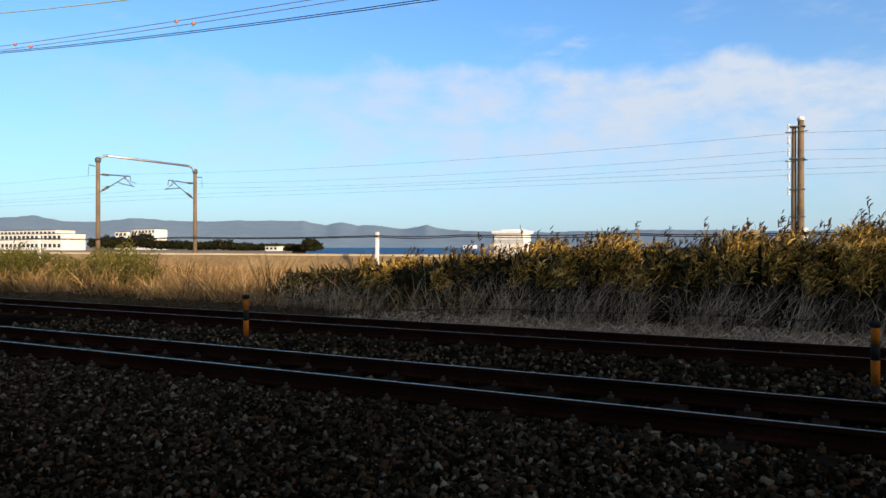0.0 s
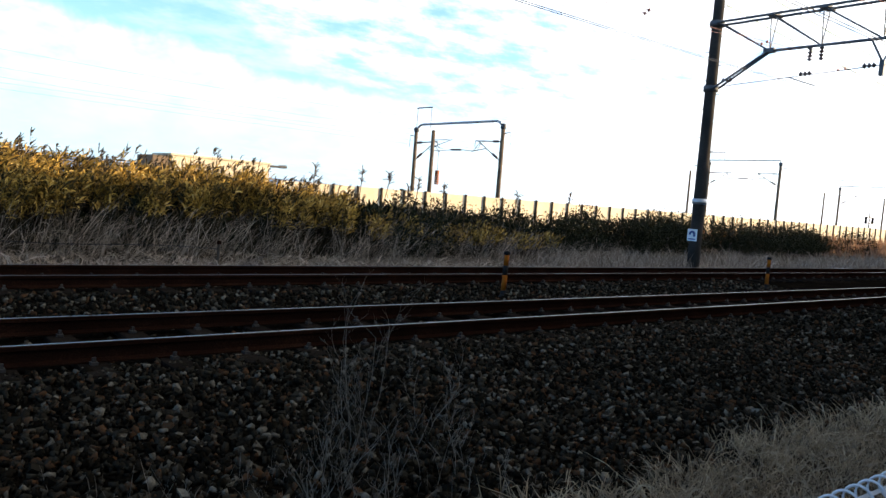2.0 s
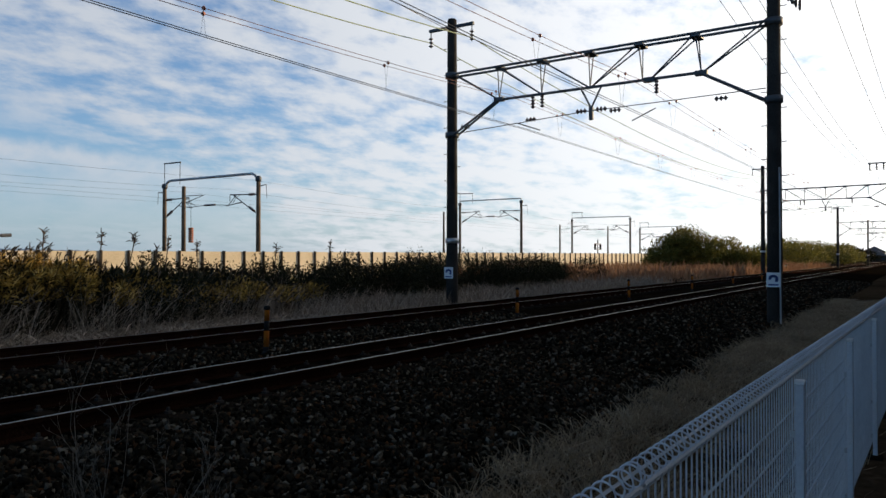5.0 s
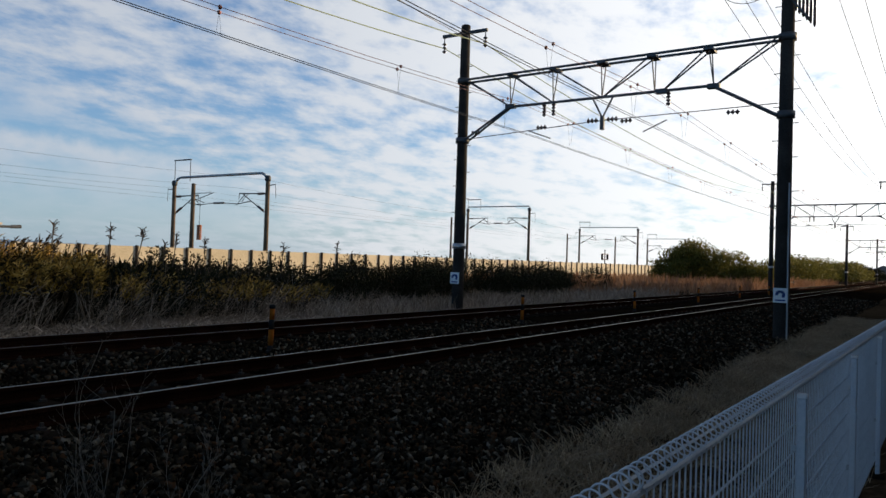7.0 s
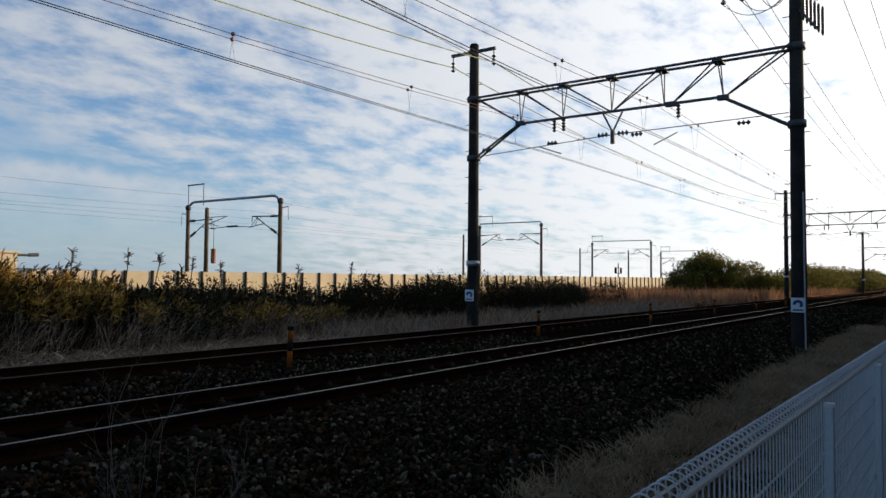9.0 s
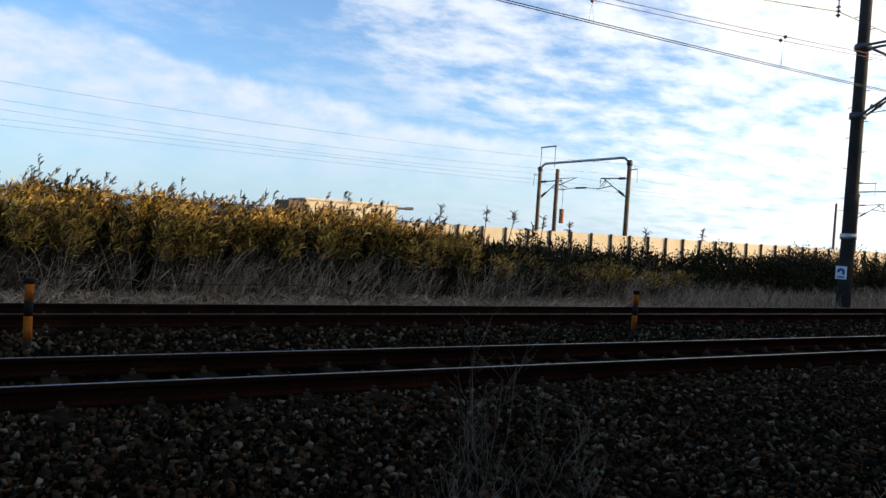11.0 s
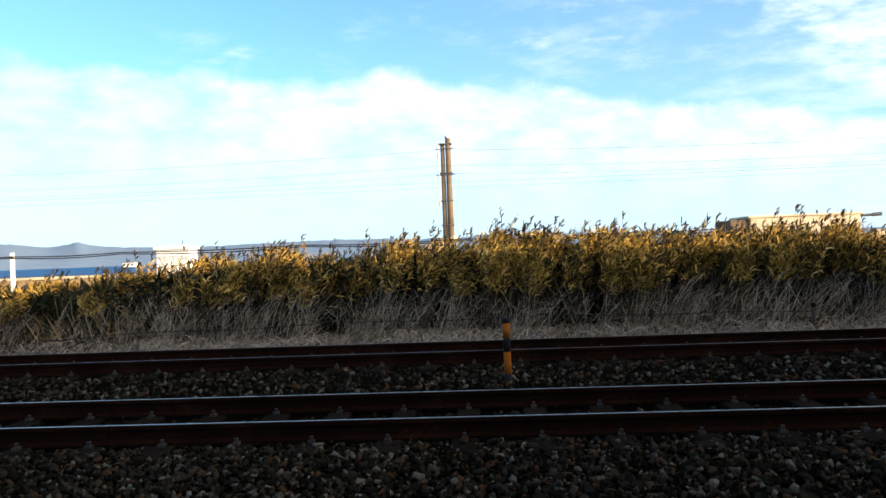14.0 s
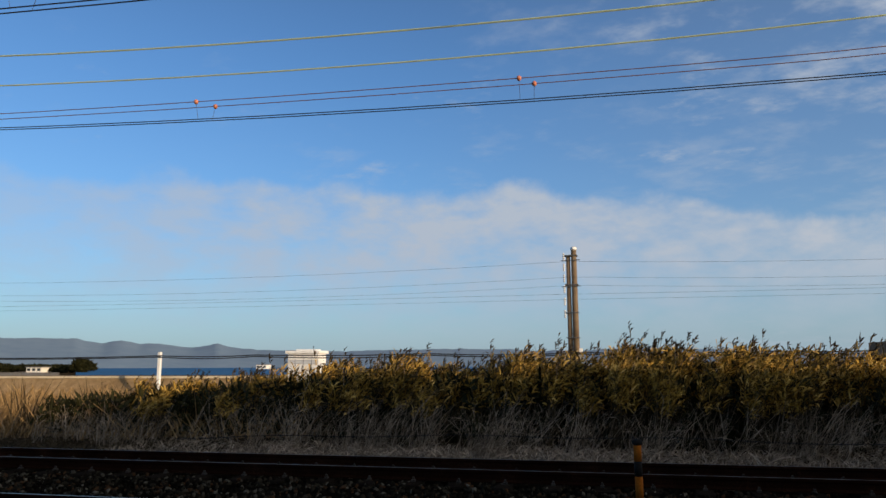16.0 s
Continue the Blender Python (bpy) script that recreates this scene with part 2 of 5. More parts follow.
M["dry_grass"] = material("dry_grass", [(0.0, (0.07, 0.042, 0.018)), (0.45, (0.27, 0.17, 0.075)), (1.0, (0.58, 0.41, 0.21))], 0.6, 4, 0.85, island=0.6, thin=0.2, bump=0.0, spec=0.1)
# redder than dry_grass: the low sun's warm light put into the colour
M["sunred_grass"] = material("sunred_grass", [(0.0, (0.13, 0.065, 0.035)), (0.5, (0.29, 0.155, 0.085)), (1.0, (0.45, 0.28, 0.16))], 0.15, 3, 0.85, island=0.5, thin=0.3, bump=0.0, spec=0.1)
M["verge"] = material("verge", [(0.0, (0.09, 0.07, 0.045)), (0.5, (0.27, 0.21, 0.14)), (1.0, (0.52, 0.42, 0.28))], 0.9, 6, 0.9, island=0.45, thin=0.15, bump=0.0, spec=0.1)
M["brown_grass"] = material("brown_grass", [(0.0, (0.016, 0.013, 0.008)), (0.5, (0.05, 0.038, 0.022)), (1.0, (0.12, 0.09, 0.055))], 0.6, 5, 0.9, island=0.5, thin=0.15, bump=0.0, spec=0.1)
# darkened leaf: shade of the reed bed and scrub put into the colour
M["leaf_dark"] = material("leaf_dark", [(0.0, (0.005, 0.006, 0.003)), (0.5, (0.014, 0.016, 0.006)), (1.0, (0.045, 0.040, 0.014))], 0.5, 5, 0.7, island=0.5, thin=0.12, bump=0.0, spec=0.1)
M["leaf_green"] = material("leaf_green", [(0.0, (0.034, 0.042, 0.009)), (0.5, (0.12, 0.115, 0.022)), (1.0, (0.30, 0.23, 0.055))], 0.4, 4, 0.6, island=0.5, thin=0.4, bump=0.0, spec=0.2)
M["bark"] = material("bark", [(0.0, (0.03, 0.022, 0.016)), (1.0, (0.09, 0.07, 0.05))], 2.0, 30, 0.9, bump=0.5)
M["twig"] = material("twig", [(0.0, (0.07, 0.06, 0.05)), (1.0, (0.24, 0.21, 0.175))], 2.0, 30, 0.95, island=0.4, bump=0.0, spec=0.0)
M["water"] = material("water", [(0.0, (0.02, 0.10, 0.24)), (1.0, (0.04, 0.15, 0.32))], 0.01, 0.3, 0.75, bump=0.4, bump_size=0.3, spec=0.1)
# distance haze put into the hills' blue-grey colour
M["hazed_hill"] = material("hazed_hill", [(0.0, (0.15, 0.22, 0.32)), (1.0, (0.20, 0.275, 0.37))], 0.002, 0.02, 1.0, bump=0.0, spec=0.0)
M["far_land"] = material("far_land", [(0.0, (0.14, 0.11, 0.075)), (1.0, (0.30, 0.24, 0.16))], 0.01, 0.2, 1.0, bump=0.0)
M["plaster"] = material("plaster", [(0.0, (0.10, 0.092, 0.082)), (1.0, (0.17, 0.158, 0.14))], 0.4, 10, 0.9, bump=0.2)
M["far_white"] = material("far_white", [(0.0, (0.60, 0.58, 0.54)), (1.0, (0.80, 0.78, 0.74))], 0.1, 2, 0.85, bump=0.1)
M["box_grey"] = material("box_grey", [(0.0, (0.20, 0.23, 0.27)), (1.0, (0.30, 0.33, 0.37))], 1.5, 40, 0.5, bump=0.06)
M["roof"] = material("roof", [(0.0, (0.07, 0.07, 0.075)), (1.0, (0.14, 0.14, 0.15))], 0.4, 10, 0.7, bump=0.2)
M["glass"] = material("glass", [(0.0, (0.02, 0.03, 0.04)), (1.0, (0.05, 0.06, 0.07))], 0.4, 5, 0.12, bump=0.0, spec=0.6)
M["weight_red"] = material("weight_red", [(0.0, (0.22, 0.07, 0.03)), (1.0, (0.40, 0.14, 0.06))], 1.0, 20, 0.7, bump=0.2)
M["asphalt"] = material("asphalt", [(0.0, (0.018, 0.018, 0.019)), (1.0, (0.04, 0.04, 0.04))], 0.6, 60, 0.95, bump=0.4, spec=0.0)


# ---------------------------------------------------------------- mesh helpers
def finish(name, me, mat, parent=None, label=""):
    me.materials.append(mat)
    ob = new(name, me)
    if parent is not None:
        ob.parent = parent
    if label:
        ob["label"] = label
    return ob


def part(name, bm, mat, parent=None, label="", smooth=False):
    me = bpy.data.meshes.new(name)
    bm.to_mesh(me)
    bm.free()
    if smooth:
        me.polygons.foreach_set("use_smooth", [True] * len(me.polygons))
    return finish(name, me, mat, parent, label)


def base(name, x, y, z, label, category, group="", kind=""):
    ob = new(name)
    ob.location = (x, y, z)
    ob.empty_display_size = 0.2
    return tagged(ob, label, category, group, kind)


def slab(bm, x0, x1, y0, y1, z0, z1, bevel=0.0):
    made = bmesh.ops.create_cube(bm, size=1)["verts"]
    bmesh.ops.transform(bm, matrix=Matrix.Translation(((x0 + x1) / 2, (y0 + y1) / 2, (z0 + z1) / 2)) @ Matrix.Diagonal((x1 - x0, y1 - y0, z1 - z0, 1)), verts=made)
    if bevel:
        edges = {e for v in made for e in v.link_edges}
        bmesh.ops.bevel(bm, geom=list(edges), offset=bevel, segments=2, affect="EDGES", profile=0.6)
    return bm


def tube(bm, p, q, r, r2=None, n=8):
    p, q = Vector(p), Vector(q)
    made = bmesh.ops.create_cone(bm, cap_ends=True, segments=n, radius1=r, radius2=r if r2 is None else r2, depth=(q - p).length)["verts"]
    turn = (q - p).to_track_quat("Z", "Y").to_matrix().to_4x4()
    bmesh.ops.transform(bm, matrix=Matrix.Translation((p + q) / 2) @ turn, verts=made)
    return bm


def lathe(bm, at, profile, n=10, axis="Z"):
    """A turned shape from (radius, height) pairs."""
    rings = []
    for r, h in profile:
        ring = []
        for i in range(n):
            a = 2 * math.pi * i / n
            v = Vector((r * math.cos(a), r * math.sin(a), h))
            if axis == "Y":
                v = Vector((v.x, v.z, v.y))
            ring.append(bm.verts.new(v + Vector(at)))
        rings.append(ring)
    for a, b in zip(rings, rings[1:]):
        for i in range(n):
            bm.faces.new((a[i], a[(i + 1) % n], b[(i + 1) % n], b[i]))
    bm.faces.new(rings[0][::-1])
    bm.faces.new(rings[-1])
    return bm


def wire(bm, pts, r, n=5):
    """A round wire through points that run mostly along one line."""
    pts = [Vector(p) for p in pts]
    rings = []
    for i, p in enumerate(pts):
        d = (pts[min(i + 1, len(pts) - 1)] - pts[max(i - 1, 0)]).normalized()
        s = d.cross(Vector((0, 0, 1)))
        s = s.normalized() if s.length > 0.05 else Vector((1, 0, 0))
        u = s.cross(d)
        rings.append([bm.verts.new(p + r * (math.cos(2 * math.pi * k / n) * s + math.sin(2 * math.pi * k / n) * u)) for k in range(n)])
    for a, b in zip(rings, rings[1:]):
        for k in range(n):
            bm.faces.new((a[k], a[(k + 1) % n], b[(k + 1) % n], b[k]))
    return bm


def from_arrays(name, verts, faces_flat, sizes, mat, parent=None, smooth=False):
    me = bpy.data.meshes.new(name)
    me.vertices.add(len(verts))
    me.vertices.foreach_set("co", np.asarray(verts, np.float32).ravel())
    me.loops.add(len(faces_flat))
    me.loops.foreach_set("vertex_index", np.asarray(faces_flat, np.int32))
    me.polygons.add(len(sizes))
    me.polygons.foreach_set("loop_start", np.concatenate([[0], np.cumsum(sizes)[:-1]]).astype(np.int32))
    me.update(calc_edges=True)
    me.validate()
    return finish(name, me, mat, parent)


rng = np.random.default_rng(7)


def ribbons(name, roots, tips, width, sag, mat, parent=None):
    """Blades: from roots to tips, bent by sag, widest at the middle."""
    n = len(roots)
    run = tips - roots
    side = np.cross(run, rng.normal(size=(n, 3)))
    side /= np.linalg.norm(side, axis=1)[:, None] + 1e-9
    side *= (np.broadcast_to(width, n) / 2)[:, None]
    mid = roots + 0.55 * run
    mid[:, 2] += sag
    v = np.stack([roots - 0.6 * side, roots + 0.6 * side, mid + side, mid - side, tips], 1).reshape(-1, 3)
    o = (np.arange(n) * 5)[:, None]
    f = np.concatenate([o + [0, 1, 2, 3], o + [3, 2, 4]], 1).ravel()
    return from_arrays(name, v, f, np.tile([4, 3], n), mat, parent)


def stones(name, where, size, mat, parent=None):
    bv = np.array([[x, y, z] for x in (-1, 1) for y in (-1, 1) for z in (-1, 1)], float)
    bf = np.array([[0, 1, 3], [0, 3, 2], [4, 6, 7], [4, 7, 5], [0, 4, 5], [0, 5, 1], [2, 3, 7], [2, 7, 6], [0, 2, 6], [0, 6, 4], [1, 5, 7], [1, 7, 3]])
    n = len(where)
    q = rng.normal(size=(n, 4))
    q /= np.linalg.norm(q, axis=1)[:, None]
    w, x, y, z = q.T
    R = np.stack([1 - 2 * (y * y + z * z), 2 * (x * y - z * w), 2 * (x * z + y * w), 2 * (x * y + z * w), 1 - 2 * (x * x + z * z), 2 * (y * z - x * w), 2 * (x * z - y * w), 2 * (y * z + x * w), 1 - 2 * (x * x + y * y)], 1).reshape(n, 3, 3)
    s = size[:, None] * rng.uniform([0.8, 0.5, 0.32], [1.45, 1.0, 0.62], (n, 3))
    v = bv[None] * rng.uniform(0.45, 1.0, (n, len(bv), 3)) * s[:, None]
    v = np.einsum("nij,nkj->nki", R, v) + where[:, None]
    f = (bf[None] + (np.arange(n) * len(bv))[:, None, None]).ravel()
    return from_arrays(name, v.reshape(-1, 3), f, np.full(n * len(bf), 3), mat, parent)


def stone_piece(mesh_name):
    bm = bmesh.new()
    bmesh.ops.create_cube(bm, size=2)
    for v in bm.verts:
        v.co = Vector((v.co.x * random.uniform(0.5, 1.2), v.co.y * random.uniform(0.4, 1.0), v.co.z * random.uniform(0.3, 0.8)))
    bmesh.ops.triangulate(bm, faces=bm.faces)
    me = bpy.data.meshes.new(mesh_name)
    bm.to_mesh(me)
    bm.free()
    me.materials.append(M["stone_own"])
    return me


# ---------------------------------------------------------------- the ground
RAILS = (6.09, 7.222, 10.088, 11.22)
BED = -0.20


def bed_height(y):
    """Height of the ballast across the line."""
    return np.interp(y, [2.3, 3.2, 5.0, 5.5, 11.9, 12.5, 13.4], [-0.52, -0.40, -0.24, BED, BED, -0.24, -0.42])


def make_ground():
    xs = np.concatenate([np.linspace(-4000, -80, 16), np.linspace(-60, 140, 101), np.linspace(180, 4000, 16)])
    ys = np.concatenate([np.linspace(-900, -30, 8), np.linspace(-20, 60, 81), np.linspace(80, 110, 2), np.linspace(150, 4200, 18)])
    X, Y = np.meshgrid(xs, ys, indexing="ij")
    Z = np.full_like(X, -0.45)
    near = (np.abs(X) < 150) & (Y > 13) & (Y < 60)
    Z += near * (0.05 * np.sin(X * 0.9 + Y) + 0.04 * np.sin(X * 0.37 - 1.3 * Y))
    Z += np.interp(Y, [13, 15, 34, 40, 60], [0, 0.16, 0.16, 0.0, 0.0])
    Z -= 0.15 * (Y > 110)
    v = np.stack([X, Y, Z], -1).reshape(-1, 3)
    ny = len(ys)
    i, j = np.meshgrid(np.arange(len(xs) - 1), np.arange(ny - 1), indexing="ij")
    a = (i * ny + j).ravel()
    f = np.stack([a, a + ny, a + ny + 1, a + 1], 1).ravel()
    g = from_arrays("ground", v, f, np.full(len(a), 4), M["earth"])
    tagged(g, "brown earth with thin dry growth", "ground", kind="structure")


make_ground()


def make_bed():
    ys = np.array([2.3, 2.6, 3.2, 4.1, 5.0, 5.5, 6.6, 8.65, 10.6, 11.9, 12.5, 13.0, 13.4])
    xs = np.concatenate([[-220, -120, -60], np.linspace(-40, 60, 81), [90, 140, 220, 320, 460]])
    X, Y = np.meshgrid(xs, ys, indexing="ij")
    Z = bed_height(Y) + 0.012 * np.sin(X * 3.1 + 5 * Y)
    v = np.stack([X, Y, Z], -1).reshape(-1, 3)
    ny = len(ys)
    i, j = np.meshgrid(np.arange(len(xs) - 1), np.arange(ny - 1), indexing="ij")
    a = (i * ny + j).ravel()
    f = np.stack([a, a + ny, a + ny + 1, a + 1], 1).ravel()
    return tagged(from_arrays("ballast_bed", v, f, np.full(len(a), 4), M["ballast"]), "crushed stone railway ballast, its shade put into a near-black colour", "ballast", kind="structure")


bed = make_bed()


# ---------------------------------------------------------------- the tracks
def rail_mesh(x0, x1):
    prof = [(-0.0635, -0.153), (0.0635, -0.153), (0.0635, -0.142), (0.012, -0.122), (0.008, -0.045), (0.0325, -0.034), (0.0325, -0.006), (0.026, -0.001), (-0.026, -0.001), (-0.0325, -0.006), (-0.0325, -0.034), (-0.008, -0.045), (-0.012, -0.122), (-0.0635, -0.142)]
    bm = bmesh.new()
    a = [bm.verts.new((x0, y, z)) for y, z in prof]
    b = [bm.verts.new((x1, y, z)) for y, z in prof]
    for k in range(len(prof)):
        n = (k + 1) % len(prof)
        bm.faces.new((a[k], a[n], b[n], b[k]))
    bm.faces.new(a[::-1])
    bm.faces.new(b)
    return bm


def make_track(ya, yb, label, shine, x0=-200.0, x1=430.0):
    mid = (ya + yb) / 2
    track = base("railway_track", 0, mid, 0, label, "railway track", "tracks of the line")
    for y in (ya - mid, yb - mid):
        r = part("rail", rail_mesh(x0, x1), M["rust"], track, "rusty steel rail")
        r.location = (0, y, 0)
        part("running_surface", slab(bmesh.new(), x0, x1, -0.012, 0.012, -0.001, 0.003), M[shine], r, "worn bare top of the rail")
    bm = bmesh.new()
    slab(bm, -0.11, 0.11, -1.0, 1.0, -0.32, -0.158, 0.02)
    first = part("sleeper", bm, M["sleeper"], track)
    first.location = (-40, 0, 0)
    for k in range(1, 150):
        s = first.copy()
        scene.collection.objects.link(s)
        s.location = (-40 + 0.62 * k + random.uniform(-0.015, 0.015), 0, 0)
    # spring clips and bolts beside both rails
    bm = bmesh.new()
    for k in range(0, 150):
        x = -40 + 0.62 * k
        for y in (ya - mid, yb - mid):
            for s in (-0.105, 0.105):
                slab(bm, x - 0.026, x + 0.026, y + s - 0.034, y + s + 0.034, -0.158, -0.135)
                slab(bm, x - 0.013, x + 0.013, y + s - 0.013, y + s + 0.013, -0.135, -0.100)
    tagged(part("rail_clip", bm, M["clip"], track, "small grey steel rail clips and bolts"), kind="stuff")
    return track


make_track(RAILS[0], RAILS[1], "double-railed track with polished tops on ballast", "rail_top")
make_track(RAILS[2], RAILS[3], "duller track with rusty rails beyond the striped posts", "rail_dull")


def make_stones():
    def field(n, x0, x1, y0, y1, lo, hi, lift):
        p = np.stack([rng.uniform(x0, x1, n), rng.uniform(y0, y1, n), np.zeros(n)], 1)
        keep = np.ones(n, bool)
        for y in RAILS:
            keep &= np.abs(p[:, 1] - y) > 0.09
        p = p[keep]
        s = rng.uniform(lo, hi, len(p)) * rng.choice([1.0, 1.0, 1.25], len(p))
        p[:, 2] = bed_height(p[:, 1]) + rng.uniform(-0.2, 1.0, len(p)) * lift
        return p, s

    sets = [field(52000, -8, 9, 2.6, 5.98, 0.015, 0.034, 0.035), field(4500, -10, -8, 2.7, 5.98, 0.016, 0.036, 0.03), field(6000, 9, 11, 2.7, 5.98, 0.016, 0.036, 0.03), field(5000, -14, -9, 3.0, 5.98, 0.024, 0.042, 0.03), field(9000, 11, 24, 2.6, 5.98, 0.02, 0.042, 0.03), field(8000, 24, 60, 2.6, 5.98, 0.03, 0.055, 0.03),
            field(15000, -14, 18, 7.3, 10.0, 0.018, 0.038, 0.03), field(2600, -12, 20, 6.2, 7.1, 0.022, 0.038, 0.0), field(2000, -12, 20, 10.2, 11.1, 0.022, 0.038, 0.0), field(5000, -20, 24, 11.4, 12.9, 0.022, 0.04, 0.02)]
    p = np.concatenate([a for a, b in sets])
    s = np.concatenate([b for a, b in sets])
    tagged(stones("ballast_stones", p, s, M["stone"], bed), "loose grey and rusty crushed stones, darkened for the shade", kind="stuff")


make_stones()


# ---------------------------------------------------------------- striped posts between the tracks
def make_marker(x, y, tilt):
    post = base("marker_post", x, y, BED, "short round post painted in orange and black bands", "marker post", "striped posts between the tracks")
    post.rotation_euler = (radians(tilt), radians(tilt * 0.6), 0)
    r = 0.042
    bands = [(-0.15, 0.12, "black"), (0.12, 0.37, "orange"), (0.37, 0.53, "black"), (0.53, 0.70, "orange")]
    for a, b, m in bands:
        part("band", lathe(bmesh.new(), (0, 0, 0), [(r, a), (r, b)], 14), M[m], post, "matt %s paint" % m, True)
    part("cap", lathe(bmesh.new(), (0, 0, 0), [(r + 0.001, 0.70), (r + 0.012, 0.715), (r + 0.012, 0.755), (r * 0.8, 0.765)], 14), M["black"], post, "dark rubber cap", True)
    part("collar", lathe(bmesh.new(), (0, 0, 0), [(r + 0.03, -0.02), (r + 0.03, 0.02), (r, 0.05)], 14), M["black"], post, "dark foot ring", True)
    return post


for k, x in enumerate((-25.2, -16.7, -8.35, 0.1, 8.45, 17.15, 25.9, 34.6, 43.5, 52.5)):
    make_marker(x, 8.65, (1.5, -1, 0.8, -0.5, 1.0, 0.5, -1, 1, 0, 0.5)[k])


def make_stake():
    s = base("stake", 5.55, 13.4, -0.40, "short dark weathered stake in the dry grass", "stake")
    bm = bmesh.new()
    tube(bm, (0, 0, -0.1), (0.02, 0, 0.55), 0.035, 0.03, 7)
    part("shaft", bm, M["bark"], s)
    part("cap", lathe(bmesh.new(), (0.02, 0, 0.55), [(0.045, 0.0), (0.045, 0.05), (0.02, 0.07)], 8), M["rust"], s)


make_stake()


def make_low_wire():
    """A slack strand with barbs along the grass, tied to the stake."""
    w = base("barbed_wire", 0, 13.4, 0, "slack rusty barbed wire strand tied to the stake", "wire")
    pts = [(x, 0.0, 0.14 - 0.0022 * (x + 0.4) ** 2 + 0.02 * math.sin(1.7 * x)) for x in np.linspace(-8.5, 5.55, 40)]
    part("strand", wire(bmesh.new(), pts, 0.006, 4), M["wire_dark"], w)
    bm = bmesh.new()
    for x, y, z in pts[::1]:
        for a in (0.6, 2.2):
            wire(bm, [(x - 0.02 * math.cos(a), -0.01, z - 0.035 * math.sin(a)), (x + 0.02 * math.cos(a), 0.01, z + 0.035 * math.sin(a))], 0.004, 3)
    tagged(part("barb", bm, M["wire_dark"], w), kind="stuff")


make_low_wire()


# ---------------------------------------------------------------- overhead line supports
def sag_points(x0, x1, y0, y1, z0, z1, sag, n=20):
    out = []
    for k in range(n + 1):
        f = k / n
        out.append((x0 + (x1 - x0) * f, y0 + (y1 - y0) * f, z0 + (z1 - z0) * f - 4 * sag * f * (1 - f)))
    return out


def insulator(bm, at, length, r=0.055, discs=4, axis="Z"):
    prof = [(0.015, 0)]
    for k in range(discs):
        h = length * (k + 0.5) / discs
        prof += [(0.018, h - length * 0.12), (r, h), (0.02, h + length * 0.14)]
    prof += [(0.015, length)]
    return lathe(bm, at, prof, 8, axis)


def sign_plate(parent, y, z):
    p = part("sign_plate", slab(bmesh.new(), -0.225, -0.205, y - 0.17, y + 0.17, z - 0.19, z + 0.19, 0.005), M["white_paint"], parent, "white square plate with a dark blue mark")
    bm = bmesh.new()
    for k in range(9):
        a0 = math.pi * (0.95 - 0.14 * k)
        slab(bm, -0.231, -0.226, y - 0.085 * math.cos(a0) - 0.035, y - 0.085 * math.cos(a0) + 0.035, z + 0.02 + 0.08 * math.sin(a0) - 0.03, z + 0.02 + 0.08 * math.sin(a0) + 0.03)
    part("mark", bm, M["sign_blue"], p, "dark blue curved arrow shape")
    part("bar", slab(bmesh.new(), -0.231, -0.226, y - 0.12, y + 0.12, z - 0.15, z - 0.11), M["sign_blue"], p, "dark bar of unreadable writing")


def make_mast(parent, y, top, r0, r1):
    m = part("mast", lathe(bmesh.new(), (0, y, 0), [(r0, -0.5), (r0, 0), (r1, top - 0.04), (r1 * 0.8, top)], 20), M["shaded_concrete"], parent, "tapered concrete mast, its shade put into a near-black grey", True)
    return m


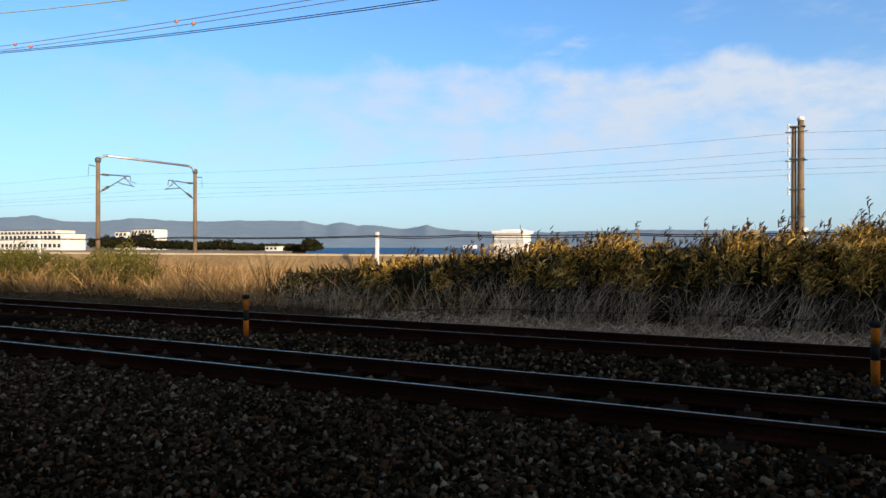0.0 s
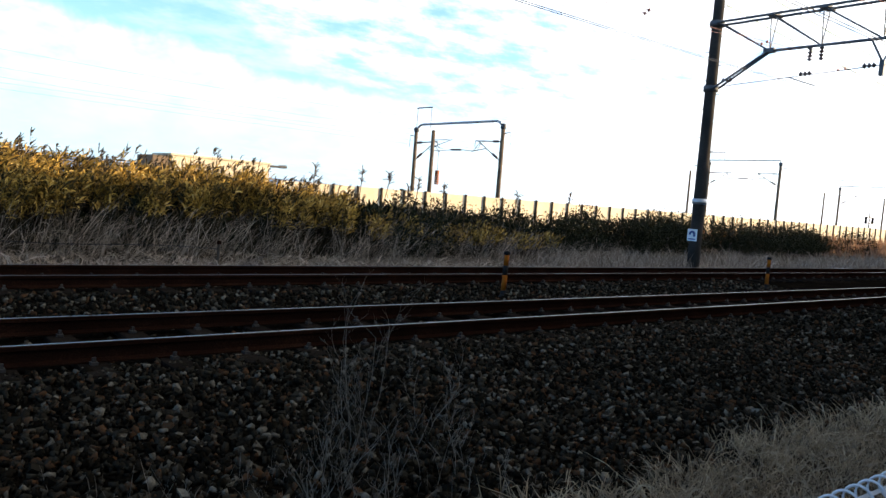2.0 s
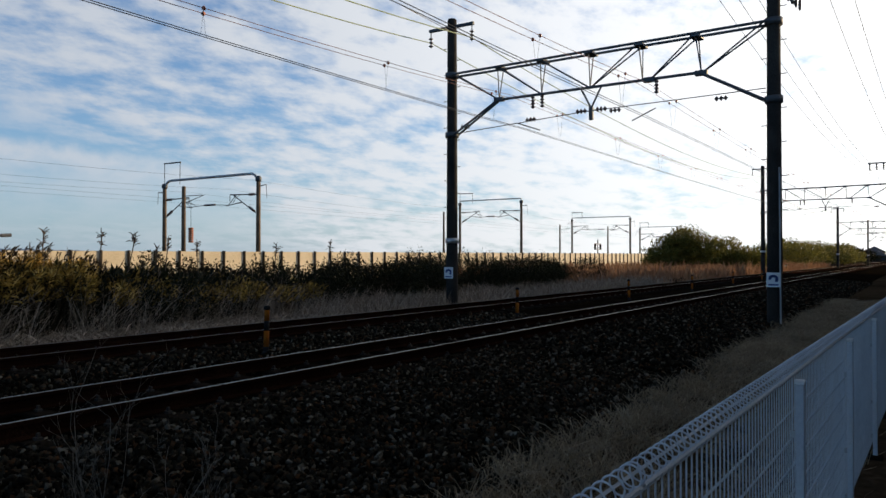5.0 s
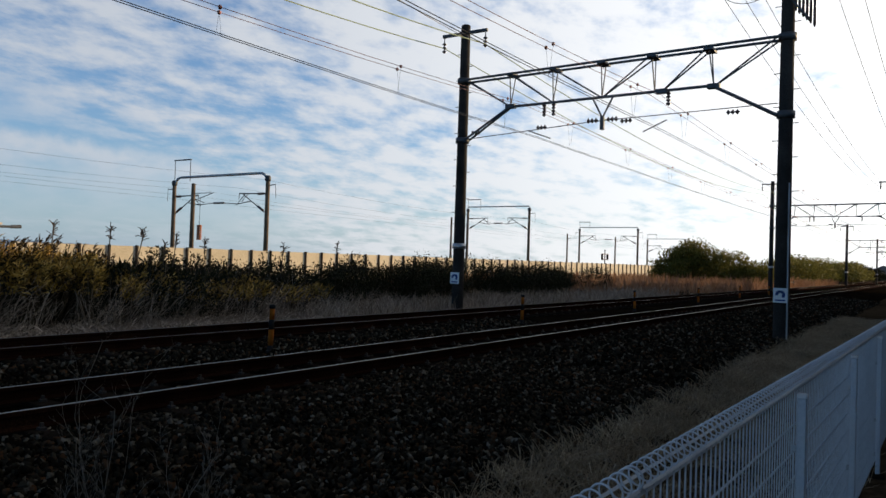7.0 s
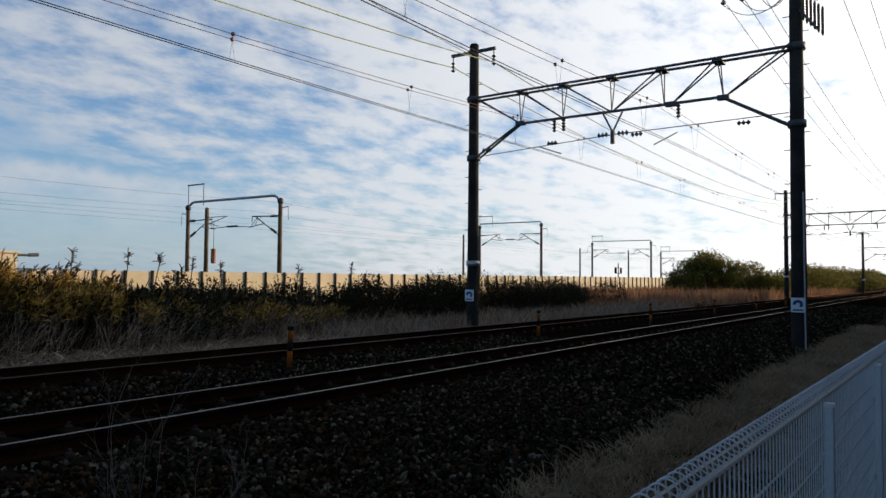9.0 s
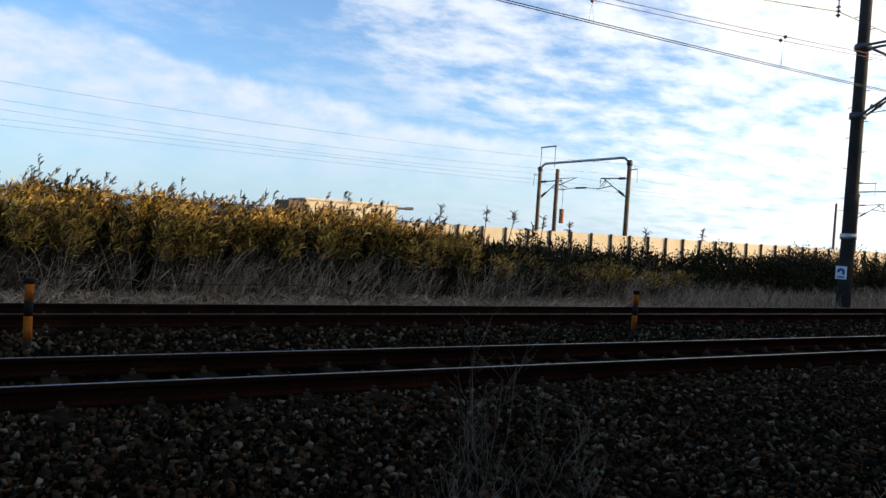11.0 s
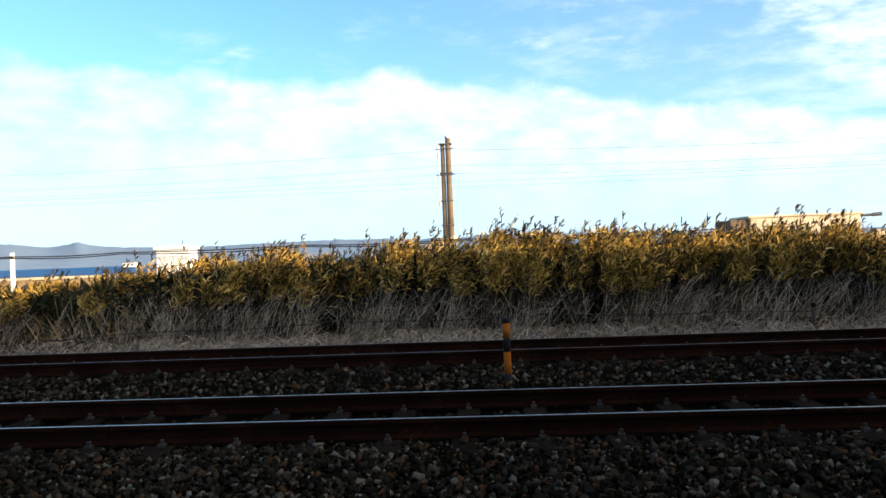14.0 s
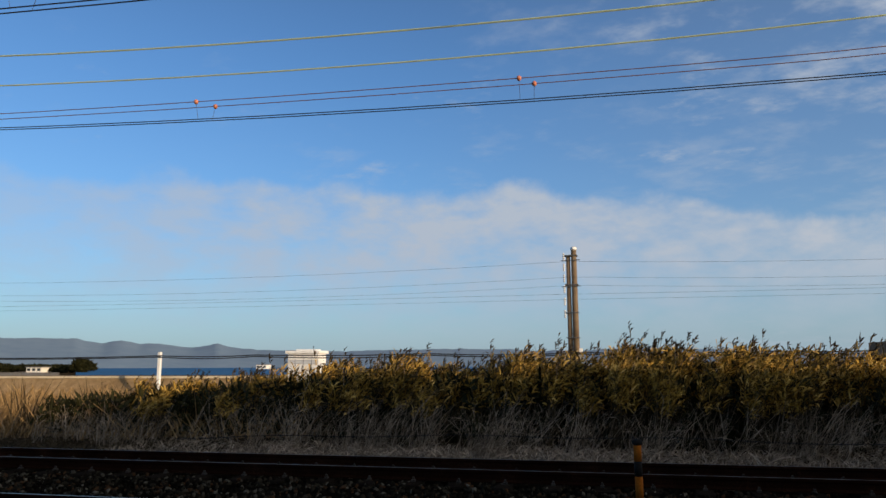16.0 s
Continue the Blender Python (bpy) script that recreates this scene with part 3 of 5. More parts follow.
def make_portal(x, yl, yr, topl, topr, chord, deep, label, full=True, r0=0.20):
    """A truss between two round masts; yl lies beyond the tracks, yr on the fence's side."""
    p = base("catenary_portal", x, 0, -0.3, label, "catenary portal", "truss portals over the tracks")
    ml = make_mast(p, yl, topl + 0.3, r0, r0 * 0.78)
    mr = make_mast(p, yr, topr + 0.3, r0, r0 * 0.8)
    z0 = 0.3

    def at(f, z):
        return yr + (yl - yr) * f, z + z0

    w = 0.2
    for s in (-w, w):
        bm = bmesh.new()
        tube(bm, (s, yl - 0.1, chord + z0), (s, yr + 0.1, chord + z0 + 0.1), 0.041, n=6)
        part("top_chord", bm, M["steel"], p)
    lo = chord - deep
    bot = [0.82, 0.67, 0.51, 0.33, 0.185]
    top = [0.815, 0.665, 0.507, 0.355, 0.197]
    bm = bmesh.new()
    tube(bm, (0, at(bot[0], 0)[0], lo + z0), (0, at(bot[-1], 0)[0], lo + z0 + 0.03), 0.044, n=6)
    part("bottom_chord", bm, M["steel"], p)

    def member(a, b, r=0.025):
        for s in (-w, w):
            bm = bmesh.new()
            tube(bm, (s if a[1] > lo + 0.5 else 0, at(a[0], 0)[0], a[1] + z0), (s if b[1] > lo + 0.5 else 0, at(b[0], 0)[0], b[1] + z0), r, n=6)
            part("truss_bar", bm, M["steel"], p)

    hi = chord
    member((0.985, hi), (bot[0], lo))
    for k in range(5):
        member((top[k], hi + 0.02 * k), (bot[k] if k != 3 else 0.35, lo), 0.018)
    member((top[0], hi), (bot[1], lo))
    member((top[1], hi), (bot[2], lo))
    member((top[3], hi + 0.06), (bot[2], lo))
    member((top[4], hi + 0.08), (bot[3], lo))
    member((0.02, hi + 0.1), (bot[4], lo))
    for f, mast_f, z in ((bot[0], 0.985, lo - 1.0), (bot[4], 0.02, lo - 0.95)):
        for s in (-0.06, 0.06):
            bm = bmesh.new()
            tube(bm, (s, at(f, 0)[0], lo + z0), (s * 2, at(mast_f, 0)[0], z + z0), 0.04, n=6)
            part("knee_brace", bm, M["steel"], p)
    for f in (bot[0], bot[4], bot[3]):
        y = at(f, 0)[0]
        part("gusset", slab(bmesh.new(), -0.09, 0.09, y - 0.17, y + 0.17, lo + z0 - 0.06, lo + z0 + 0.08, 0.02), M["steel"], p)
    for f in top:
        y = at(f, 0)[0]
        part("gusset", slab(bmesh.new(), -0.26, 0.26, y - 0.13, y + 0.13, hi + z0 - 0.03, hi + z0 + 0.045, 0.01), M["steel"], p)
    for y, zs, m in ((yl, (lo - 1.0, chord, 1.9), ml), (yr, (lo - 0.95, chord + 0.1), mr)):
        for z in zs:
            part("clamp_band", lathe(bmesh.new(), (0, y, z + z0), [(r0 + 0.03, -0.09), (r0 + 0.03, 0.09)], 20), M["galvanised"] if z < 3 else M["steel"], m, smooth=True)
    # step bolts
    for y, m in ((yl, ml), (yr, mr)):
        for k in range(14):
            z = 2.6 + 0.45 * k
            bm = bmesh.new()
            s = 1 if k % 2 else -1
            tube(bm, (0, y + s * r0 * 0.8, z + z0), (0, y + s * (r0 + 0.12), z + z0), 0.012, n=5)
            part("step_bolt", bm, M["steel"], m)
    # drop bracket between the tracks with its insulators
    yc = at(0.507, 0)[0]
    for dy in (0.32, -0.32):
        bm = bmesh.new()
        tube(bm, (0, yc + dy, lo + z0), (0, yc, lo - 0.62 + z0), 0.03, n=6)
        part("drop_bracket", bm, M["steel"], p)
    part("drop_plate", slab(bmesh.new(), -0.05, 0.05, yc - 0.06, yc + 0.06, lo - 0.98 + z0, lo - 0.58 + z0, 0.01), M["steel"], p)
    for dy in (0.14, -0.5):
        part("insulator", insulator(bmesh.new(), (0, yc + dy, lo - 0.68 + z0), 0.36, 0.085, 3, "Y"), M["insulator"], p, "brown ribbed insulator", True)
    for f in (0.70, 0.668, 0.31):
        y = at(f, 0)[0]
        part("insulator", insulator(bmesh.new(), (0, y, lo - 0.42 + z0), 0.4, 0.075, 4), M["insulator"], p, "brown ribbed insulator", True)
    for y in (at(0.69, 0)[0], at(0.115, 0)[0], at(0.93, 0)[0], at(0.415, 0)[0]):
        part("insulator", insulator(bmesh.new(), (0, y, lo - 0.76 + z0), 0.36, 0.08, 3, "Y"), M["insulator"], p, "brown ribbed insulator", True)
    bm = bmesh.new()
    wire(bm, [(0, at(0.97, 0)[0], lo - 0.95 + z0), (0, yc + 0.5, lo - 0.72 + z0), (0, yc, lo - 0.7 + z0), (0, at(0.02, 0)[0], lo - 0.62 + z0)], 0.014)
    part("span_wire", bm, M["wire_dark"], p)
    # steady arms that pull the contact wires into line
    for y0, y1 in ((10.9, 10.1), (6.4, 7.1)):
        bm = bmesh.new()
        tube(bm, (0.25, y0, lo - 0.78 + z0), (0.25, y1, lo - 1.08 + z0), 0.018, n=6)
        part("steady_arm", bm, M["steel"], p)
    # cross-arm with two hanging insulators on the mast beyond the tracks
    bm = bmesh.new()
    slab(bm, -0.05, 0.05, yl - 0.85, yl + 0.92, topl - 0.32 + z0, topl - 0.22 + z0, 0.01)
    part("cross_arm", bm, M["steel"], ml)
    for y in (yl - 0.78, yl + 0.86):
        bm = bmesh.new()
        tube(bm, (0, y, topl - 0.3 + z0), (0, y, topl - 0.5 + z0), 0.02, n=6)
        part("hanger_rod", bm, M["steel"], ml)
        part("insulator", insulator(bmesh.new(), (0, y, topl - 0.86 + z0), 0.38, 0.085, 3), M["insulator"], ml, "brown ribbed insulator", True)
    # arms and insulators near the top of the mast by the fence
    bm = bmesh.new()
    slab(bm, -0.05, 0.05, yr - 1.6, yr + 2.0, topr - 0.55 + z0, topr - 0.45 + z0, 0.01)
    part("cross_arm", bm, M["steel"], mr)
    for y in (yr + 1.85, yr + 1.35, yr + 0.85, yr - 0.9, yr - 1.5):
        part("insulator", insulator(bmesh.new(), (0, y, topr - 1.1 + z0), 0.55, 0.085, 4), M["insulator"], mr, "brown ribbed insulator", True)
    if full:
        sign_plate(ml, yl, 0.82 + z0)
        sign_plate(mr, yr, 0.75 + z0)
        for y0, y1, dz in ((1.85, 0.2, 0.42), (1.35, 0.2, 0.36), (0.85, 0.2, 0.3), (-0.9, -0.15, 0.35), (-1.5, -0.9, 0.35)):
            part("jumper", wire(bmesh.new(), sag_points(0, -0.12, yr + y0, yr + y1, topr - 1.1 + z0, topr - 1.15 + z0, dz, 10), 0.010), M["wire_dark"], mr)
        # bracket of upright insulators at the mast by the fence
        bm = bmesh.new()
        tube(bm, (-0.1, yr - 0.1, 8.55 + z0), (-0.46, yr - 0.55, 7.9 + z0), 0.03, n=6)
        tube(bm, (0.1, yr - 0.1, 8.55 + z0), (-0.26, yr - 0.55, 7.9 + z0), 0.03, n=6)
        part("bracket", bm, M["steel"], mr)
        for k in range(6):
            f = 0.12 + 0.19 * k
            part("insulator", insulator(bmesh.new(), (-0.1 - 0.36 * f, yr - 0.14 - 0.52 * f, 8.35 - 0.62 * f + z0), 0.66, 0.042, 9), M["insulator"], mr, "ribbed upright insulator", True)
        bm = bmesh.new()
        tube(bm, (-0.19, yr - 0.17, -0.45), (-0.17, yr - 0.15, 4.0), 0.022, n=6)
        part("earth_pipe", bm, M["galvanised"], mr)
    return p


make_portal(21.35, 13.25, 3.17, 9.43, 10.2, 7.5, 1.02, "steel truss portal on two tapered concrete masts")
make_portal(71.5, 11.7, 1.5, 9.6, 9.75, 7.38, 1.0, "farther steel truss portal on concrete masts", False)
make_portal(124.0, 10.0, 0.9, 8.9, 8.9, 6.6, 1.0, "far slim truss portal over the tracks", False)
make_portal(182.0, 9.0, 1.0, 9.4, 9.4, 6.8, 1.0, "far slim truss portal over the tracks", False)


def make_side_pole():
    """The dark pole at the edge of the lane, with a housing on a strutted bracket."""
    s = base("lamp_pole", 12.0, -0.95, -0.45, "dark pole with a black housing on a strutted bracket", "pole")
    part("shaft", lathe(bmesh.new(), (0, 0, 0), [(0.15, -0.3), (0.13, 8.6), (0.06, 8.7)], 16), M["shaded_concrete"], s, smooth=True)
    part("bracket", slab(bmesh.new(), -0.10, 0.10, 0.0, 0.85, 4.35, 4.52, 0.03), M["black"], s, "black bracket arm")
    bm = bmesh.new()
    tube(bm, (0, 0.80, 4.38), (0, 0.14, 0.9), 0.07, 0.06, 10)
    part("strut", bm, M["black"], s, "black sloping strut")
    part("collar", lathe(bmesh.new(), (0, 0.68, 4.28), [(0.14, 0), (0.20, 0.06), (0.20, 0.26), (0.13, 0.32)], 16), M["black"], s, smooth=True)
    part("riser", lathe(bmesh.new(), (0, 0.68, 4.58), [(0.10, 0), (0.10, 0.62)], 14), M["steel"], s, "dark round riser", True)
    h = part("housing", lathe(bmesh.new(), (0, 0.70, 5.14), [(0.08, 0), (0.20, 0.06), (0.26, 0.30), (0.26, 0.75), (0.10, 0.86)], 16), M["black"], s, "black lamp housing", True)
    part("glass", lathe(bmesh.new(), (0, 0.70, 5.12), [(0.05, -0.03), (0.10, 0.03)], 12), M["glass"], h, smooth=True)


make_side_pole()


# ---------------------------------------------------------------- wires of the line
def make_catenary(y, label):
    """Two carrying wires, two contact wires and their droppers over one track."""
    c = base("overhead_wire", 0, y, 0, label, "overhead wire", "overhead wires of the tracks")
    spans = [(21.35, 71.5, 0, -1.2), (71.5, 124, -1.2, -1.6), (124, 182, -1.6, -1.8)]

    def near_top(x):
        u = x - 3.2
        return 5.555 + (0.0012 * u * u if u < 0 else 0.018 * u + 0.0016 * u * u)

    def near_low(x):
        return 5.24 + (0.0017 if x < 3 else 0.0007) * (x - 3.0) ** 2

    for dy, shift in ((-0.13, 0.0), (0.13, 0.2)):
        bm, bc, bd, bb = bmesh.new(), bmesh.new(), bmesh.new(), bmesh.new()
        xs = np.linspace(-26, 21.35, 24)
        top = [(x, dy, near_top(x)) for x in xs]
        low = [(x, dy * 0.4, near_low(x)) for x in xs]
        drops = [(x + shift, 0.0, near_top(x + shift), near_low(x + shift)) for x in (-22.6, -17.3, -11.95, -6.65, -1.33, 3.7, 8.72, 14.08, 19.4)]
        for x0, x1, ya, yb in spans:
            za = top[-1][2]
            top += sag_points(x0, x1, ya + dy, yb + dy, za, 6.25, 0.22)[1:]
            low += sag_points(x0, x1, ya + dy * 0.4, yb + dy * 0.4, low[-1][2], 5.65, 0.08)[1:]
            for k in range(9):
                f = (k + 0.5 + shift * 0.1) / 9
                drops.append((x0 + (x1 - x0) * f, ya + (yb - ya) * f, za + (6.25 - za) * f - 0.88 * f * (1 - f), 5.62 - 0.32 * f * (1 - f)))
        wire(bm, top, 0.007)
        wire(bc, low, 0.0085)
        for px, py, zt, zb in drops:
            wire(bd, [(px, py + dy, zt), (px, py + dy * 0.4, zb)], 0.003, 4)
            lathe(bb, (px, py + dy, zt - 0.04), [(0.012, 0), (0.036, 0.02), (0.036, 0.06), (0.012, 0.08)], 8)
        part("carrying_wire", bm, M["wire_copper"], c, "thin reddish carrying wire")
        part("contact_wire", bc, M["wire_dark"], c, "dark contact wire")
        tagged(part("dropper", bd, M["wire_dark"], c), kind="stuff")
        tagged(part("bead", bb, M["white_ball"], c, "small round dropper insulators", True), kind="stuff")


make_catenary(10.62, "twin wires hung over the track beyond the posts")
make_catenary(6.68, "twin wires hung over the polished track")


def make_feeder(name, label, pts_list, r, mat):
    f = base(name, 0, 0, 0, label, "cable", "feeder wires on the masts")
    for pts in pts_list:
        part("strand", wire(bmesh.new(), pts, r), mat, f)


def left_feeder(y, k, low, x0, kr):
    near = [(x, y, low + (k if x < x0 else kr) * (x - x0) ** 2) for x in np.linspace(-46, 21.35, 34)]
    far = sag_points(21.35, 71.5, y, y - 1.6, near[-1][2], 8.45, 1.0) + sag_points(71.5, 124, y - 1.6, y - 3.2, 8.45, 8.0, 1.0)[1:]
    return near + far[1:]


make_feeder("feeder_wire", "thick pale green feeder wire slung from cross-arms", [left_feeder(12.47, 0.00249, 7.46, 0.8, 0.0029)], 0.018, M["wire_green"])
make_feeder("feeder_wire", "thick pale green feeder wire slung from cross-arms", [left_feeder(14.11, 0.0020, 7.57, 0.8, 0.0028)], 0.018, M["wire_green"])
make_feeder("ground_wire", "thin dark ground wire led to the head of the mast", [sag_points(21.35, -30.0, 13.25, 6.3, 9.0, 9.6, 1.0)], 0.010, M["wire_dark"])
for dy in (1.85, 1.35, 0.85, -0.9, -1.5):
    pts = sag_points(-32, 21.35, 3.08 + dy, 3.08 + dy, 9.1, 9.1, 0.9) + sag_points(21.35, 71.5, 3.08 + dy, 1.5 + dy, 9.1, 8.4, 0.9)[1:] + sag_points(71.5, 124, 1.5 + dy, 0.9 + dy, 8.4, 7.8, 0.9)[1:]
    make_feeder("feeder_wire", "thin dark feeder wire beside the mast by the fence", [pts], 0.009, M["wire_dark"])


# ---------------------------------------------------------------- white mesh fence
FENCE_TOP, FENCE_FOOT = 0.885, -0.34


def fence_y(x):
    return 0.46 - 0.027 * (x - 1.71)


def wire_mesh(name, pts, r):
    bm = wire(bmesh.new(), pts, r, 4)
    me = bpy.data.meshes.new(name)
    bm.to_mesh(me)
    bm.free()
    me.materials.append(M["fence_white"])
    return me


def make_fence():
    width, n = 1.98, 40
    c = FENCE_TOP - 0.034
    loop = [(0, 0.026 * math.sin(a), c - 0.027 * math.cos(a)) for a in np.linspace(0, 2 * math.pi, 21)]
    upright = wire_mesh("upright_wire", [(0, 0, FENCE_FOOT), (0, 0, FENCE_TOP - 0.075)] + loop, 0.0025)
    level = wire_mesh("level_wire", [(0, 0, 0), (width, 0, 0)], 0.0052)
    levels = [(0.0045, FENCE_TOP - 0.086), (0.0045, FENCE_TOP - 0.074), (-0.024, FENCE_TOP - 0.052), (0.024, FENCE_TOP - 0.052)] + [(0.0045, z) for z in (0.645, 0.525, 0.405, 0.285, 0.165, 0.045, -0.075, -0.195, FENCE_FOOT + 0.02)]
    for k in range(-1, 13):
        x = 1.68 + 2.0 * k
        f = base("mesh_fence", x, fence_y(x), 0, "white welded wire mesh fence panel on a square post", "fence", "panels of the white fence")
        f.rotation_euler = (0, 0, -math.atan(0.027))
        for i in range(n + 1):
            p = new("upright_wire", upright)
            p.parent, p.location = f, (0.01 + width * i / n, 0.03, 0)
        for y, z in levels:
            p = new("level_wire", level)
            p.parent, p.location = f, (0.01, y + 0.03, z)
        bm = bmesh.new()
        slab(bm, -0.018, 0.018, -0.02, 0.016, -0.75, FENCE_TOP - 0.115, 0.006)
        post = part("post", bm, M["fence_white"], f, "square white post")
        part("cap", slab(bmesh.new(), -0.021, 0.021, -0.023, 0.019, FENCE_TOP - 0.115, FENCE_TOP - 0.095, 0.006), M["white_paint"], post)
        for z in (0.55, 0.05, -0.25):
            part("clamp", slab(bmesh.new(), -0.014, 0.014, 0.014, 0.036, z - 0.015, z + 0.015, 0.004), M["galvanised"], post)
        part("footing", slab(bmesh.new(), -0.06, 0.06, -0.06, 0.06, -0.75, -0.415, 0.02), M["sleeper"], f, "dark concrete footing")


make_fence()


def make_box_unit():
    b = base("equipment_box", 4.2, -0.32, -0.45, "pale grey metal outdoor box beside the fence", "box")
    part("body", slab(bmesh.new(), -0.2, 0.5, -0.28, 0.31, 0.05, 1.16, 0.02), M["box_grey"], b, "pale painted metal body")
    part("lid", slab(bmesh.new(), -0.22, 0.52, -0.30, 0.33, 1.16, 1.19, 0.01), M["white_paint"], b)
    part("foot", slab(bmesh.new(), -0.2, 0.5, -0.28, -0.16, -0.02, 0.05, 0.01), M["black"], b)
    part("foot", slab(bmesh.new(), -0.2, 0.5, 0.19, 0.31, -0.02, 0.05, 0.01), M["black"], b)


make_box_unit()

lane = slab(bmesh.new(), -60, 300, -3.1, 0.0, -0.6, -0.425)
tagged(part("pavement", lane, M["asphalt"]), "dark asphalt lane behind the fence", "pavement", kind="structure")


# the houses behind the camera, whose shade lies over the tracks
def make_house(x0, x1, y0, y1, h, label):
    b = base("house", (x0 + x1) / 2, (y0 + y1) / 2, -0.45, label, "house", "houses along the lane")
    w, d = (x1 - x0) / 2, (y1 - y0) / 2
    part("wall", slab(bmesh.new(), -w, w, -d, d, -0.1, h + 0.4, 0.0), M["plaster"], b, "plain grey rendered walls")
    part("roof", slab(bmesh.new(), -w - 0.2, w + 0.2, -d - 0.2, d + 0.2, h + 0.4, h + 0.62, 0.03), M["roof"], b, "flat dark roof")


make_house(-3.0, 24.0, -13.0, -3.2, HOUSE_A, "long plain rendered building on the lane")
make_house(24.6, 46.0, -13.0, -3.2, HOUSE_B, "plain rendered building on the lane")
make_house(46.6, 100.0, -13.0, -3.2, HOUSE_C, "taller long rendered building on the lane")


# ---------------------------------------------------------------- the raised line beyond the reeds
WALL_Y = 41.0


def wall_top(x):
    return 1.74 + 0.0035 * (x - 28)


def make_long_wall():
    w = base("parapet_wall", 20.6, WALL_Y, -0.5, "long cream concrete parapet in panels between dark posts", "wall", kind="structure")
    step = 1.86
    n = 92
    for k in range(n):
        x = 20.6 + step * k
        z = wall_top(x) + 0.5
        part("panel", slab(bmesh.new(), step * k + 0.02, step * (k + 1) - 0.02, 0.0, 0.14, 0.95 + 0.01, z), M["wall_cream"], w)
        part("panel", slab(bmesh.new(), step * k + 0.02, step * (k + 1) - 0.02, 0.01, 0.15, -0.2, 0.95), M["wall_cream"], w)
        part("post", slab(bmesh.new(), step * k - 0.06, step * k + 0.06, -0.12, 0.06, -0.2, z + 0.05, 0.01), M["wall_post"], w)


def make_track_shed():
    s = base("trackside_shed", 13.0, WALL_Y, -0.5, "long low cream lineside building with a flat roof", "shed")
    part("wall", slab(bmesh.new(), 1.1, 6.9, 0, 3.0, -0.2, 3.08, 0.02), M["wall_cream"], s, "cream rendered wall")
    part("roof", slab(bmesh.new(), 1.0, 7.0, -0.1, 3.1, 3.08, 3.2, 0.02), M["wall_cream"], s)
    part("end_block", slab(bmesh.new(), 0.1, 1.1, 0.1, 2.8, -0.2, 3.02, 0.03), M["old_pole"], s, "darker brown end block")
    part("door", slab(bmesh.new(), 5.0, 5.8, -0.03, 0.02, 0.3, 2.5, 0.01), M["wall_post"], s)
    bm = bmesh.new()
    tube(bm, (6.9, 0.4, 3.0), (8.1, 0.4, 3.02), 0.07, n=8)
    tube(bm, (7.7, 0.4, 3.02), (8.2, 0.4, 3.05), 0.10, n=8)
    part("signal_arm", bm, M["steel"], s, "dark horizontal arm at the roof")


make_long_wall()
make_track_shed()


def make_embankment():
    """The low bank that carries the line west of the shed, with a concrete edge."""
    bm = bmesh.new()
    prof = [(41.2, -0.6), (42.6, 0.70), (57.0, 0.70), (59.0, -0.6)]
    a = [bm.verts.new((-260, y, z)) for y, z in prof]
    b = [bm.verts.new((12.0, y, z)) for y, z in prof]
    for k in range(3):
        bm.faces.new((a[k], b[k], b[k + 1], a[k + 1]))
    bm.faces.new(a)
    bm.faces.new(b[::-1])
    tagged(part("embankment", bm, M["bank"]), "low bank of tan dry grass under the raised line", "embankment", kind="structure")
    tagged(part("trim", slab(bmesh.new(), -260, 12.0, 42.5, 42.9, 0.68, 0.82, 0.02), M["wall_cream"]), "pale concrete edge along the bank", "edging", kind="structure")


make_embankment()


